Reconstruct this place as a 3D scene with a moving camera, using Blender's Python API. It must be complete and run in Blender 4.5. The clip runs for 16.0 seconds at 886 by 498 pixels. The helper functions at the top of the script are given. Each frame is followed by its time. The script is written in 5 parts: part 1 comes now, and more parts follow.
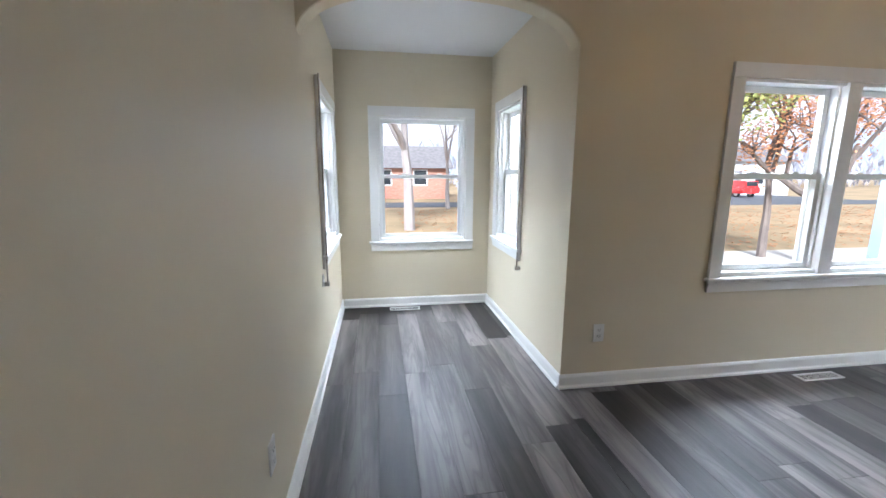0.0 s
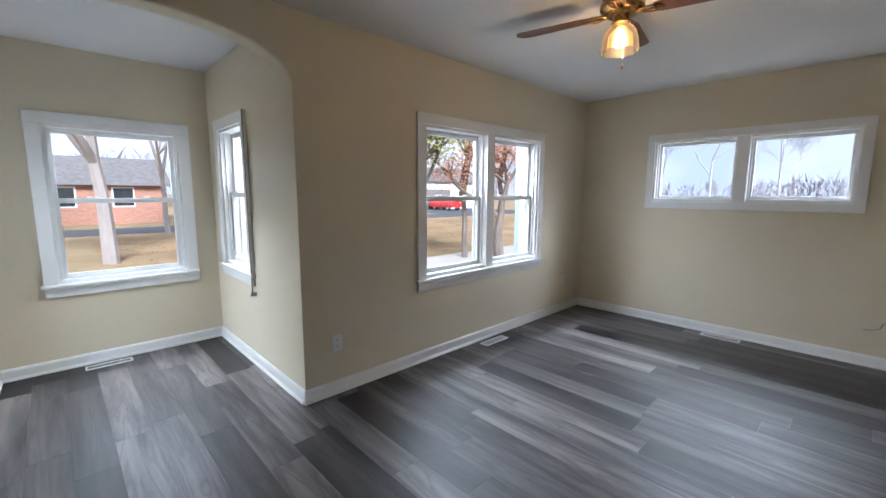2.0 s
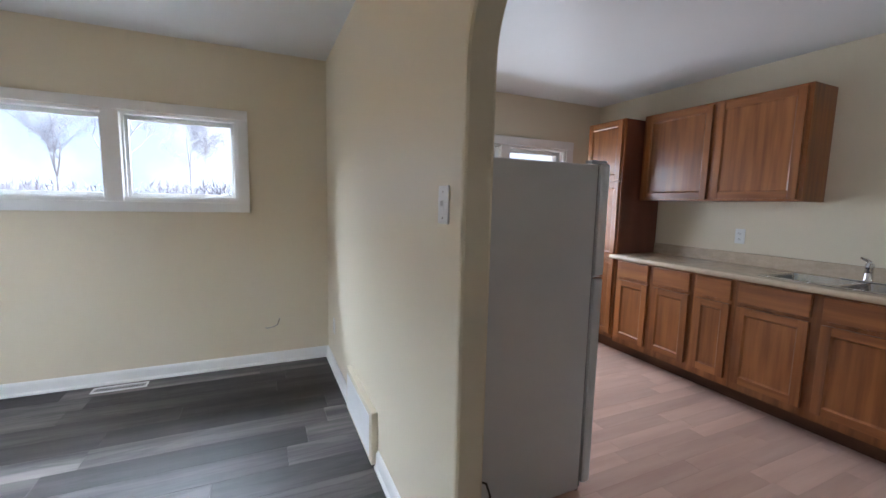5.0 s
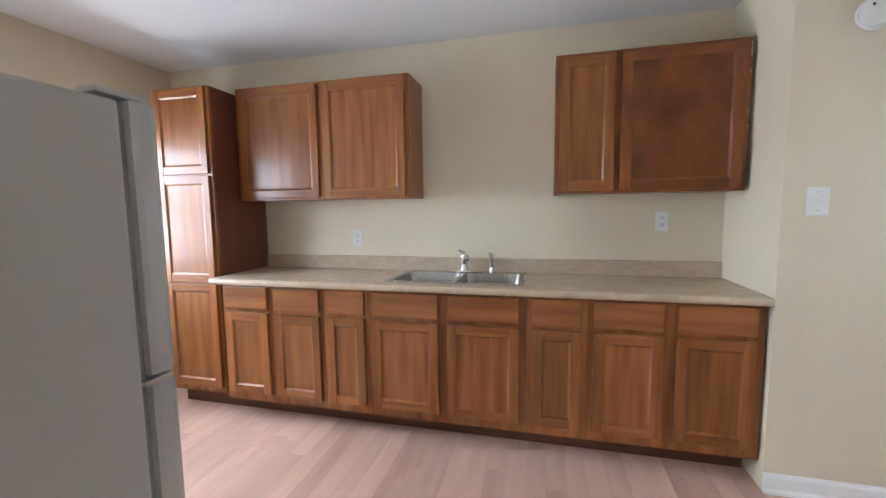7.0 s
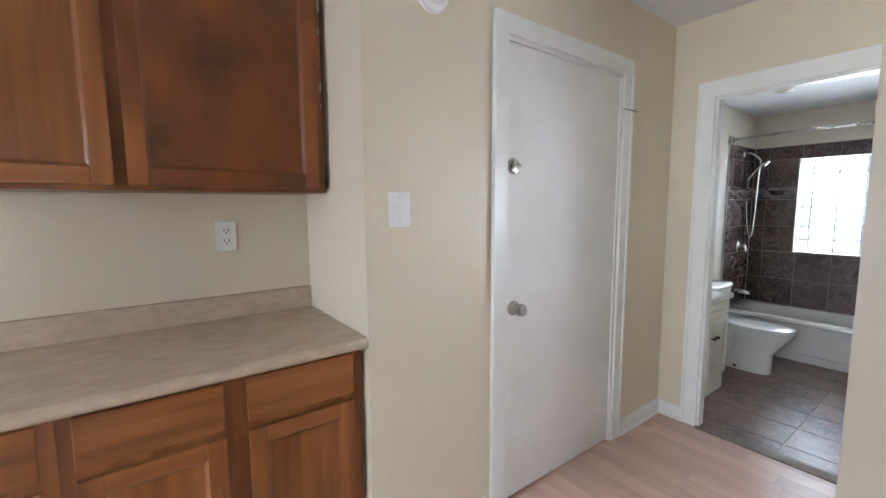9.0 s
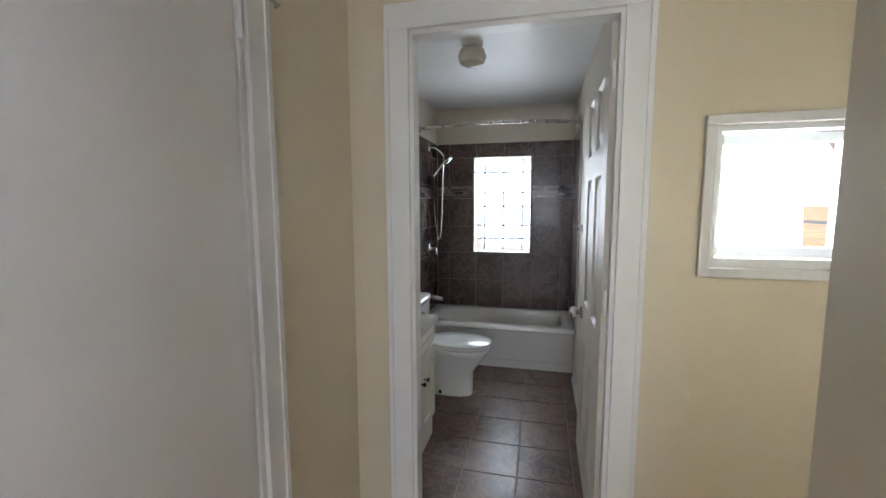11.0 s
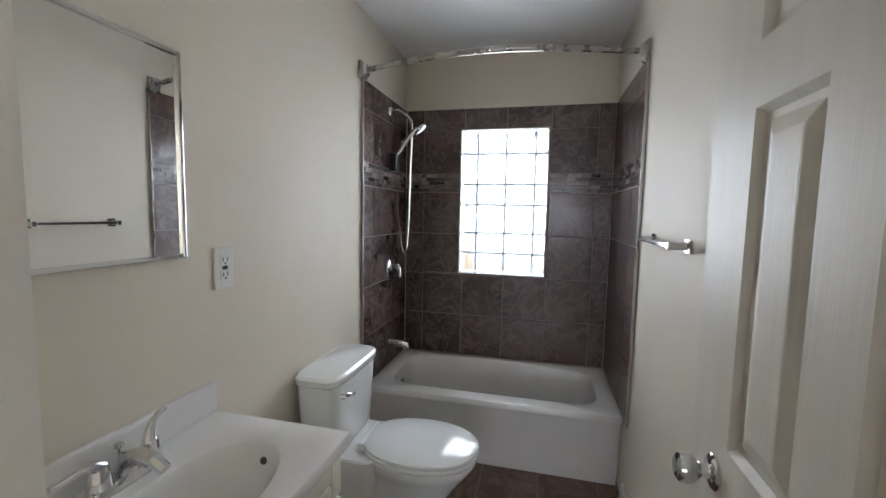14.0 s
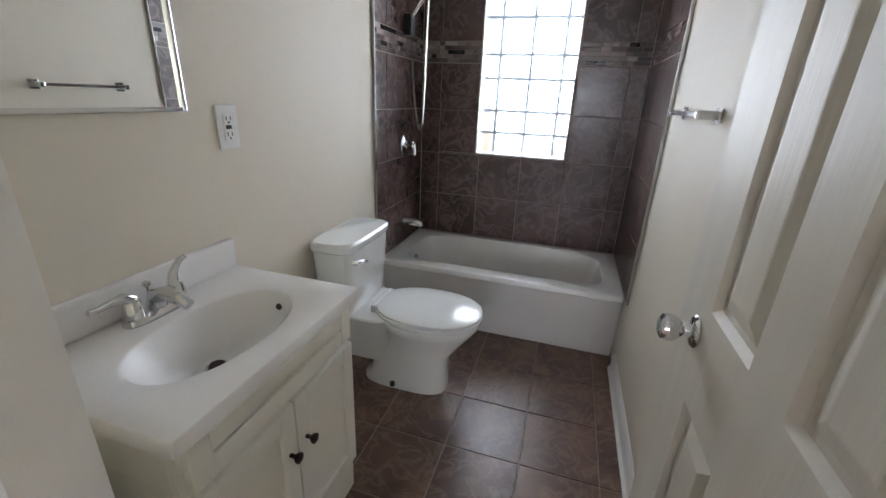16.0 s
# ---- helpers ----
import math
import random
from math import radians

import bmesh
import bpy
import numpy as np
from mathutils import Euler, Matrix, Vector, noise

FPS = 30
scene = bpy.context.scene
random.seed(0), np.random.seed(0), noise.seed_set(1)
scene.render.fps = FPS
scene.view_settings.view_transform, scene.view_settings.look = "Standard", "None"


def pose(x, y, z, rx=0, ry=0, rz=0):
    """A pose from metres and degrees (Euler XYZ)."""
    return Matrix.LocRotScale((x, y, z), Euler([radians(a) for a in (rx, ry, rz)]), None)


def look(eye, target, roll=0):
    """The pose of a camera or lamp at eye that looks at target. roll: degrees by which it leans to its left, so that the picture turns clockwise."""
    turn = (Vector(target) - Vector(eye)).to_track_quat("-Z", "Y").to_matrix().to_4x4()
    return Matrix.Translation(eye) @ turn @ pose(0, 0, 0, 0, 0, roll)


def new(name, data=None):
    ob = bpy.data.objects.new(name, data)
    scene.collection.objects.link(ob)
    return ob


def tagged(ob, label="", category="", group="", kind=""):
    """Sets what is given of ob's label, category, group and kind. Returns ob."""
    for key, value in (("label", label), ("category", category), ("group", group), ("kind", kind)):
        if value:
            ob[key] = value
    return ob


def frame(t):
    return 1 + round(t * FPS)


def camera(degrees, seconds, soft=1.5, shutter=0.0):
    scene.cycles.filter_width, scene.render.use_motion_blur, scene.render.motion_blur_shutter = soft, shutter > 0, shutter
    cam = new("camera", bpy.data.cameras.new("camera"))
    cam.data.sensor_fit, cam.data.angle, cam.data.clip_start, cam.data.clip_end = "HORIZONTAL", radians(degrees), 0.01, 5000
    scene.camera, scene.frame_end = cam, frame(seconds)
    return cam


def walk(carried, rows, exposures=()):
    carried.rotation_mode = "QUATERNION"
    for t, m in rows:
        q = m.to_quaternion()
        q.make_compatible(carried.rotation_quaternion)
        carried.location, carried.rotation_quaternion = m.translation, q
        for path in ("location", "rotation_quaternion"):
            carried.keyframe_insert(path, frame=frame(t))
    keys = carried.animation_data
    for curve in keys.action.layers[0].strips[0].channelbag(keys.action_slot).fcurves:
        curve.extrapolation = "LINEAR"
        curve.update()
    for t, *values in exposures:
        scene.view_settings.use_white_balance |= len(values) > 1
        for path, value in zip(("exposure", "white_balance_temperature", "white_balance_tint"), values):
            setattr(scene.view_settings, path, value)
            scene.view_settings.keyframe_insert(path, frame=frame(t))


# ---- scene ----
cam = camera(95.0, 16.0)
PATH = [
    (0, (0.144, -0.102, 1.338), (0.451, 1.841, 0.974), 0.3),
    (0.5, (0.117, -0.231, 1.368), (0.85, 1.597, 1.021), 0.2),
    (1, (0.137, -0.281, 1.376), (1.121, 1.432, 1.06), -0.1),
    (1.5, (0.153, -0.292, 1.378), (1.343, 1.289, 1.089), 0.0),
    (2, (0.168, -0.299, 1.383), (1.536, 1.133, 1.108), 0.2),
    (2.5, (0.192, -0.314, 1.373), (1.737, 0.927, 1.106), 0.2),
    (3, (0.224, -0.303, 1.364), (1.952, 0.668, 1.098), 0.1),
    (3.5, (0.361, -0.311, 1.337), (2.243, 0.313, 1.078), 0.4),
    (4, (0.662, -0.322, 1.36), (2.637, -0.131, 1.11), 0.7),
    (4.5, (0.962, -0.308, 1.34), (2.923, -0.617, 1.096), 1.2),
    (5, (1.331, -0.338, 1.343), (3.141, -1.159, 1.114), 1.3),
    (5.2, (1.44, -0.392, 1.329), (3.148, -1.407, 1.099), 1.2),
    (7.3, (1.987, -1.253, 1.331), (2.32, -3.216, 1.144), -0.4),
    (7.5, (1.965, -1.342, 1.331), (2.204, -3.319, 1.149), -0.1),
    (8, (1.841, -1.559, 1.342), (1.636, -3.539, 1.147), -0.8),
    (8.5, (1.73, -1.8, 1.361), (1.0, -3.652, 1.177), -0.8),
    (9, (1.56, -1.977, 1.355), (0.381, -3.578, 1.143), -0.3),
    (9.5, (1.277, -2.107, 1.372), (-0.188, -3.448, 1.137), 0.6),
    (10, (1.009, -2.268, 1.344), (-0.696, -3.283, 1.089), 1.1),
    (10.2, (0.889, -2.313, 1.365), (-0.88, -3.212, 1.117), 0.5),
    (12.3, (-0.441, -2.671, 1.253), (-2.431, -2.768, 1.078), 1.3),
    (12.5, (-0.538, -2.645, 1.245), (-2.526, -2.782, 1.075), 1.1),
    (12.9, (-0.741, -2.586, 1.272), (-2.719, -2.837, 1.115), 1.8),
    (13, (-0.773, -2.595, 1.267), (-2.752, -2.834, 1.104), 1.0),
    (13.5, (-0.9, -2.627, 1.262), (-2.865, -2.964, 1.114), 1.0),
    (14, (-0.953, -2.61, 1.269), (-2.89, -3.078, 1.092), 1.1),
    (14.5, (-0.977, -2.584, 1.268), (-2.885, -3.119, 0.996), 1.4),
    (15, (-0.977, -2.586, 1.253), (-2.849, -3.135, 0.81), 1.9),
    (15.5, (-0.97, -2.579, 1.22), (-2.798, -3.117, 0.611), 2.3),
    (16, (-0.966, -2.564, 1.203), (-2.765, -3.09, 0.508), 2.5),
]
EXPOSURES = [(0.0, 1.42, 5560, 11), (2.0, 1.05, 5520, 11), (3.2, 1.15, 5540, 11), (4.0, 1.2, 5520, 11), (5.2, 1.47, 5560, 11), (7.3, 2.15, 5650, 11), (9.0, 2.1, 5750, 12), (10.2, 1.6, 5850, 12), (12.3, 1.5, 6080, 13), (13.5, 1.68, 6080, 14), (16.0, 1.85, 6080, 15)]
walk(cam, [(t, look(eye, target, roll)) for t, eye, target, roll in PATH], EXPOSURES)

# ---- world, sun, lamps ----
world = bpy.data.worlds.new("overcast_sky")
scene.world = world
world.use_nodes = True
wn, wl = world.node_tree.nodes, world.node_tree.links
sky = wn.new("ShaderNodeTexSky")
sky.sky_type, sky.sun_disc = "NISHITA", False
sky.sun_elevation, sky.sun_rotation = radians(37), radians(198)
sky.dust_density, sky.air_density, sky.ozone_density = 4.0, 1.0, 1.0
hsv = wn.new("ShaderNodeHueSaturation")
hsv.inputs["Saturation"].default_value = 0.45
wl.new(sky.outputs[0], hsv.inputs["Color"])
wl.new(hsv.outputs[0], wn["Background"].inputs["Color"])
wn["Background"].inputs["Strength"].default_value = 0.15

sun = new("sun", bpy.data.lights.new("sun", "SUN"))
sun.data.energy, sun.data.angle, sun.data.color = 3.0, radians(12), (1.0, 0.96, 0.9)
sun.matrix_world = look((0, 0, 0), (0.25, 0.75, -0.6))


def window_light(x, y, z, target, w, h, watts, colour=(0.93, 0.97, 1.0)):
    """The sky's light, laid in a window's opening."""
    la = bpy.data.lights.new("window_light", "AREA")
    la.shape, la.size, la.size_y, la.energy, la.color = "RECTANGLE", w, h, watts, colour
    ob = new("window_light", la)
    ob.matrix_world = look((x, y, z), target)
    return ob


# the sky's light, slanting in from above each window's head
window_light(0.575, 4.60, 2.22, (0.575, 1.5, 0.5), 0.9, 0.45, 27)
window_light(3.11, 2.82, 2.24, (3.11, -0.4, 0.4), 1.6, 0.5, 50)
window_light(5.50, 0.56, 2.26, (2.0, 0.56, 0.8), 1.5, 0.5, 46)
window_light(5.02, -2.56, 1.33, (0, -2.7, -1.6), 1.5, 1.1, 17)
window_light(-0.95, 3.2, 2.22, (1.5, 3.2, 0.5), 0.85, 0.45, 29)
window_light(1.95, 3.33, 2.24, (-0.8, 3.33, 0.5), 0.6, 0.45, 24)
window_light(-3.75, -2.85, 1.34, (0, -3.25, 0.4), 0.5, 0.85, 7.5)
window_light(-1.42, -1.8, 1.36, (0.4, -3.2, 0.7), 0.44, 0.42, 13)

bulb_light = new("bulb_light", bpy.data.lights.new("bulb_light", "POINT"))
bulb_light.data.energy, bulb_light.data.color, bulb_light.data.shadow_soft_size = 1.5, (1.0, 0.66, 0.34), 0.03
bulb_light.location = (2.52, 0.75, 2.17)


# ---- materials ----
def mat(name, colour, rough=0.5, metal=0.0, second=None, scale=(3, 3, 3), detail=6, bump=0.0, bump_scale=60.0, vary=0.0, spec=0.5, coat=0.0, fine=0.15, coords="Object", shift=True):
    """A surface with stains at one scale and grain at another; vary: tone from piece to piece."""
    m = bpy.data.materials.new(name)
    m.use_nodes = True
    n, l = m.node_tree.nodes, m.node_tree.links
    b = n["Principled BSDF"]
    b.inputs["Roughness"].default_value, b.inputs["Metallic"].default_value = rough, metal
    b.inputs["Specular IOR Level"].default_value, b.inputs["Coat Weight"].default_value = spec, coat
    b.inputs["Coat Roughness"].default_value = 0.12
    tc, mp, info = n.new("ShaderNodeTexCoord"), n.new("ShaderNodeMapping"), n.new("ShaderNodeObjectInfo")
    l.new(tc.outputs[coords], mp.inputs["Vector"])
    mp.inputs["Scale"].default_value = scale
    if shift:
        mul = n.new("ShaderNodeMath")
        mul.operation = "MULTIPLY"
        mul.inputs[1].default_value = 37.0
        l.new(info.outputs["Random"], mul.inputs[0])
        l.new(mul.outputs[0], mp.inputs["Location"])
    big, small = n.new("ShaderNodeTexNoise"), n.new("ShaderNodeTexNoise")
    big.inputs["Scale"].default_value, big.inputs["Detail"].default_value = 1.0, detail
    small.inputs["Scale"].default_value, small.inputs["Detail"].default_value = bump_scale, 3
    l.new(mp.outputs[0], big.inputs["Vector"])
    l.new(mp.outputs[0], small.inputs["Vector"])
    ramp = n.new("ShaderNodeValToRGB")
    second = second or tuple(c * (1 - fine) for c in colour)
    ramp.color_ramp.elements[0].position, ramp.color_ramp.elements[1].position = 0.32, 0.68
    ramp.color_ramp.elements[0].color, ramp.color_ramp.elements[1].color = (*second, 1), (*colour, 1)
    l.new(big.outputs["Fac"], ramp.inputs["Fac"])
    out = ramp.outputs[0]
    if vary:
        hs, ma = n.new("ShaderNodeHueSaturation"), n.new("ShaderNodeMapRange")
        ma.inputs["To Min"].default_value, ma.inputs["To Max"].default_value = 1 - vary, 1 + vary
        l.new(info.outputs["Random"], ma.inputs["Value"])
        l.new(ma.outputs[0], hs.inputs["Value"])
        l.new(out, hs.inputs["Color"])
        out = hs.outputs[0]
    l.new(out, b.inputs["Base Color"])
    rr = n.new("ShaderNodeMapRange")
    rr.inputs["To Min"].default_value, rr.inputs["To Max"].default_value = max(0.02, rough - 0.06), min(1, rough + 0.08)
    l.new(big.outputs["Fac"], rr.inputs["Value"])
    l.new(rr.outputs[0], b.inputs["Roughness"])
    if bump:
        bu = n.new("ShaderNodeBump")
        bu.inputs["Strength"].default_value, bu.inputs["Distance"].default_value = bump, 0.002
        l.new(small.outputs["Fac"], bu.inputs["Height"])
        l.new(bu.outputs[0], b.inputs["Normal"])
    return m


WALL = mat("cream_wall_paint", (0.69, 0.62, 0.475), 0.40, second=(0.66, 0.59, 0.445), scale=(0.8, 0.8, 0.8), spec=0.4, bump=0.12, bump_scale=220, shift=False)
BATHWALL = mat("cream_bath_paint", (0.70, 0.643, 0.545), 0.62, second=(0.67, 0.613, 0.515), scale=(0.8, 0.8, 0.8), bump=0.1, bump_scale=220, shift=False)
CEIL = mat("white_ceiling_paint", (0.74, 0.74, 0.74), 0.5, second=(0.69, 0.69, 0.69), scale=(0.7, 0.7, 0.7), bump=0.1, bump_scale=150, shift=False)
TRIM = mat("white_trim_paint", (0.80, 0.80, 0.79), 0.32, second=(0.76, 0.76, 0.74), scale=(4, 4, 4), bump=0.06, bump_scale=80)
DOORWHITE = mat("white_door_paint", (0.85, 0.85, 0.85), 0.55, second=(0.74, 0.74, 0.71), scale=(2, 2, 2), bump=0.08, bump_scale=90)
DOORCREAM = mat("off_white_door_paint", (0.66, 0.62, 0.54), 0.5, second=(0.61, 0.575, 0.50), scale=(25, 25, 1.2), bump=0.25, bump_scale=5)
VINYL = mat("vinyl_sash", (0.72, 0.73, 0.72), 0.4, scale=(5, 5, 5), fine=0.06)
PLANK = mat("grey_vinyl_plank", (0.15, 0.134, 0.127), 0.42, second=(0.026, 0.024, 0.024), scale=(10, 0.9, 8), detail=14, bump=0.3, bump_scale=12, vary=0.72, spec=0.36)
LAMINATE = mat("pale_oak_laminate", (0.60, 0.41, 0.32), 0.3, second=(0.50, 0.32, 0.24), scale=(14, 1.5, 8), detail=8, bump=0.1, bump_scale=9, vary=0.13)
SUBFLOOR = mat("dark_joint", (0.05, 0.04, 0.035), 0.8)
OAK = mat("stained_oak", (0.32, 0.12, 0.032), 0.34, second=(0.17, 0.056, 0.0145), scale=(22, 22, 1.6), detail=9, bump=0.2, bump_scale=8, vary=0.14, coat=0.2)
OAKH = mat("stained_oak_rail", (0.32, 0.12, 0.032), 0.34, second=(0.17, 0.056, 0.0145), scale=(1.6, 22, 22), detail=9, bump=0.2, bump_scale=8, vary=0.14, coat=0.2)
OAKDARK = mat("worn_dark_oak", (0.27, 0.09, 0.022), 0.36, second=(0.095, 0.029, 0.007), scale=(5, 5, 3.5), detail=5, bump=0.2, bump_scale=12, vary=0.1, coat=0.2)
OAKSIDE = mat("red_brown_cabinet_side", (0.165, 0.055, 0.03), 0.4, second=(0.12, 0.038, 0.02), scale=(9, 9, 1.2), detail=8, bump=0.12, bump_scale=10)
TOE = mat("dark_toe_kick", (0.14, 0.055, 0.025), 0.6, second=(0.08, 0.03, 0.015), scale=(3, 8, 8))
LAMTOP = mat("beige_laminate_top", (0.57, 0.465, 0.34), 0.17, second=(0.48, 0.385, 0.275), scale=(16, 30, 30), detail=12, bump=0.03, shift=False)
STEEL = mat("brushed_steel", (0.55, 0.55, 0.54), 0.24, 1.0, scale=(40, 3, 3))
CHROME = mat("chrome", (0.74, 0.75, 0.76), 0.08, 1.0, scale=(4, 4, 4), fine=0.05)
NICKEL = mat("brushed_nickel", (0.46, 0.44, 0.41), 0.27, 1.0, scale=(30, 30, 4))
BRASS = mat("antique_brass", (0.50, 0.33, 0.14), 0.25, 1.0, second=(0.3, 0.18, 0.07), scale=(12, 12, 12))
BRONZE = mat("dark_bronze", (0.05, 0.035, 0.03), 0.35, 0.8)
BLADE = mat("walnut_fan_blade", (0.15, 0.052, 0.022), 0.35, second=(0.085, 0.03, 0.014), scale=(3, 30, 10), detail=8)
PORCELAIN = mat("white_porcelain", (0.80, 0.81, 0.80), 0.08, scale=(3, 3, 3), fine=0.03, coat=0.5)
TUBWHITE = mat("tub_enamel", (0.72, 0.70, 0.67), 0.16, scale=(3, 3, 3), fine=0.05, coat=0.4)
MARBLE = mat("cultured_marble", (0.78, 0.765, 0.755), 0.22, second=(0.75, 0.735, 0.725), scale=(4, 4, 4), coat=0.15)
VANITY = mat("vanity_white_paint", (0.78, 0.77, 0.70), 0.32, scale=(5, 5, 5), fine=0.05)
PLATE = mat("white_plastic", (0.78, 0.78, 0.76), 0.35, scale=(10, 10, 10), fine=0.04)
SLOT = mat("dark_slot", (0.05, 0.05, 0.05), 0.6)
FRIDGE = mat("white_fridge_enamel", (0.62, 0.62, 0.62), 0.38, scale=(2, 2, 2), fine=0.05, bump=0.3, bump_scale=260)
GASKET = mat("grey_gasket", (0.3, 0.3, 0.3), 0.6)
TILE = mat("brown_marbled_tile", (0.125, 0.08, 0.074), 0.22, second=(0.062, 0.038, 0.034), scale=(7, 7, 7), detail=11, bump=0.1, bump_scale=14, vary=0.12)
TILEF = mat("brown_marbled_floor_tile", (0.175, 0.105, 0.076), 0.3, second=(0.08, 0.045, 0.032), scale=(7, 7, 7), detail=11, bump=0.15, bump_scale=14, vary=0.15)
GROUT = mat("grey_brown_grout", (0.30, 0.235, 0.205), 0.85, scale=(30, 30, 30))
MOSAIC = mat("glass_mosaic", (0.26, 0.215, 0.20), 0.15, second=(0.09, 0.065, 0.06), scale=(6, 6, 6), vary=0.9)
BLACK = mat("black_plastic", (0.02, 0.02, 0.022), 0.3)
THRESH = mat("worn_threshold", (0.2, 0.15, 0.11), 0.5, scale=(8, 30, 8), fine=0.3)


def streaks(m, vein, amount, width=0.06):
    """Pale veins over a tile's clouded body."""
    n, l = m.node_tree.nodes, m.node_tree.links
    b = n["Principled BSDF"]
    src = b.inputs["Base Color"].links[0].from_socket
    mp = next(x for x in n if x.type == "MAPPING")
    no, ra, mix = n.new("ShaderNodeTexNoise"), n.new("ShaderNodeValToRGB"), n.new("ShaderNodeMix")
    no.inputs["Scale"].default_value, no.inputs["Detail"].default_value, no.inputs["Distortion"].default_value = 1.1, 7, 1.6
    l.new(mp.outputs[0], no.inputs["Vector"])
    e = ra.color_ramp.elements
    e[0].position, e[0].color = 0.505 - width, (0, 0, 0, 1)
    e[1].position, e[1].color = 0.505 + width, (0, 0, 0, 1)
    mid = e.new(0.505)
    mid.color = (amount, amount, amount, 1)
    l.new(no.outputs["Fac"], ra.inputs["Fac"])
    mix.data_type = "RGBA"
    l.new(ra.outputs[0], mix.inputs["Factor"])
    l.new(src, mix.inputs["A"])
    mix.inputs["B"].default_value = (*vein, 1)
    l.new(mix.outputs["Result"], b.inputs["Base Color"])


streaks(TILE, (0.26, 0.19, 0.18), 0.5)
streaks(TILEF, (0.28, 0.19, 0.15), 0.5)
streaks(PLANK, (0.016, 0.013, 0.012), 0.4, 0.07)
streaks(LAMTOP, (0.42, 0.33, 0.23), 0.35, 0.05)


def glass(name, rough=0.0, colour=(1, 1, 1), ior=1.45, bump=0.0):
    m = bpy.data.materials.new(name)
    m.use_nodes = True
    n, l = m.node_tree.nodes, m.node_tree.links
    b = n["Principled BSDF"]
    b.inputs["Transmission Weight"].default_value, b.inputs["Roughness"].default_value = 1.0, rough
    b.inputs["Base Color"].default_value, b.inputs["IOR"].default_value = (*colour, 1), ior
    if bump:
        no, bu = n.new("ShaderNodeTexNoise"), n.new("ShaderNodeBump")
        no.inputs["Scale"].default_value = 30
        bu.inputs["Strength"].default_value = bump
        l.new(no.outputs["Fac"], bu.inputs["Height"])
        l.new(bu.outputs[0], b.inputs["Normal"])
    return m


def glow(name, colour, strength):
    m = bpy.data.materials.new(name)
    m.use_nodes = True
    b = m.node_tree.nodes["Principled BSDF"]
    b.inputs["Base Color"].default_value = (*colour, 1)
    b.inputs["Emission Color"].default_value, b.inputs["Emission Strength"].default_value = (*colour, 1), strength
    return m


def thin(m, share=0.5):
    """Some of the light that falls on the surface passes through it, scattered."""
    n, l = m.node_tree.nodes, m.node_tree.links
    b = n["Principled BSDF"]
    tr, mix = n.new("ShaderNodeBsdfTranslucent"), n.new("ShaderNodeMixShader")
    l.new(b.inputs["Base Color"].links[0].from_socket, tr.inputs["Color"])
    mix.inputs["Fac"].default_value = share
    l.new(b.outputs[0], mix.inputs[1])
    l.new(tr.outputs[0], mix.inputs[2])
    l.new(mix.outputs[0], n["Material Output"].inputs["Surface"])


PANE = glass("window_pane", 0.0, ior=1.02)
BLOCK = glass("glass_block", 0.35, (0.60, 0.635, 0.64), 1.2, 0.4)
MORTAR = mat("pale_mortar", (0.66, 0.71, 0.74), 0.7, scale=(20, 20, 20), fine=0.1)
thin(MORTAR, 0.55)
MIRROR = bpy.data.materials.new("mirror_silver")
MIRROR.use_nodes = True
MIRROR.node_tree.nodes["Principled BSDF"].inputs["Base Color"].default_value = (0.88, 0.89, 0.88, 1)
MIRROR.node_tree.nodes["Principled BSDF"].inputs["Metallic"].default_value = 1.0
MIRROR.node_tree.nodes["Principled BSDF"].inputs["Roughness"].default_value = 0.0
SHADE = glass("frosted_shade", 0.45, (1.0, 0.72, 0.42), 1.3)
BULB = glow("lit_bulb", (1.0, 0.62, 0.25), 6)
GLOBE = mat("opal_globe", (0.66, 0.63, 0.56), 0.2, fine=0.05)


# ---- mesh helpers ----
def mesh_of(bm, name, material, smooth=False):
    me = bpy.data.meshes.new(name)
    bm.normal_update()
    bm.to_mesh(me)
    bm.free()
    me.materials.append(material)
    if smooth:
        for p in me.polygons:
            p.use_smooth = True
        me.set_sharp_from_angle(angle=radians(38))
    return me


def part(name, bm, material, parent, label="", smooth=False):
    ob = new(name, mesh_of(bm, name, material, smooth))
    ob.parent = parent
    if label:
        ob["label"] = label
    return ob


def thing(name, label, category, group="", at=None):
    ob = new(name)
    ob.empty_display_size = 0.1
    if at is not None:
        ob.matrix_world = at
    return tagged(ob, label, category, group)


def structure(name, bm, material, label="", smooth=False):
    ob = new(name, mesh_of(bm, name, material, smooth))
    return tagged(ob, label, kind="structure")


def box(x0, x1, y0, y1, z0, z1, bevel=0.0, bm=None, seg=2):
    """A box, with its edges rounded where bevel is given."""
    own = bmesh.new() if bm is None or bevel else bm
    x0, x1, y0, y1, z0, z1 = min(x0, x1), max(x0, x1), min(y0, y1), max(y0, y1), min(z0, z1), max(z0, z1)
    v = [own.verts.new(p) for p in ((x0, y0, z0), (x1, y0, z0), (x1, y1, z0), (x0, y1, z0), (x0, y0, z1), (x1, y0, z1), (x1, y1, z1), (x0, y1, z1))]
    for f in ((0, 3, 2, 1), (4, 5, 6, 7), (0, 1, 5, 4), (1, 2, 6, 5), (2, 3, 7, 6), (3, 0, 4, 7)):
        own.faces.new([v[i] for i in f])
    if bevel:
        bmesh.ops.bevel(own, geom=own.edges[:], offset=bevel, segments=seg, affect="EDGES", profile=0.6)
    if bm is not None and own is not bm:
        merge(bm, own)
        return bm
    return own


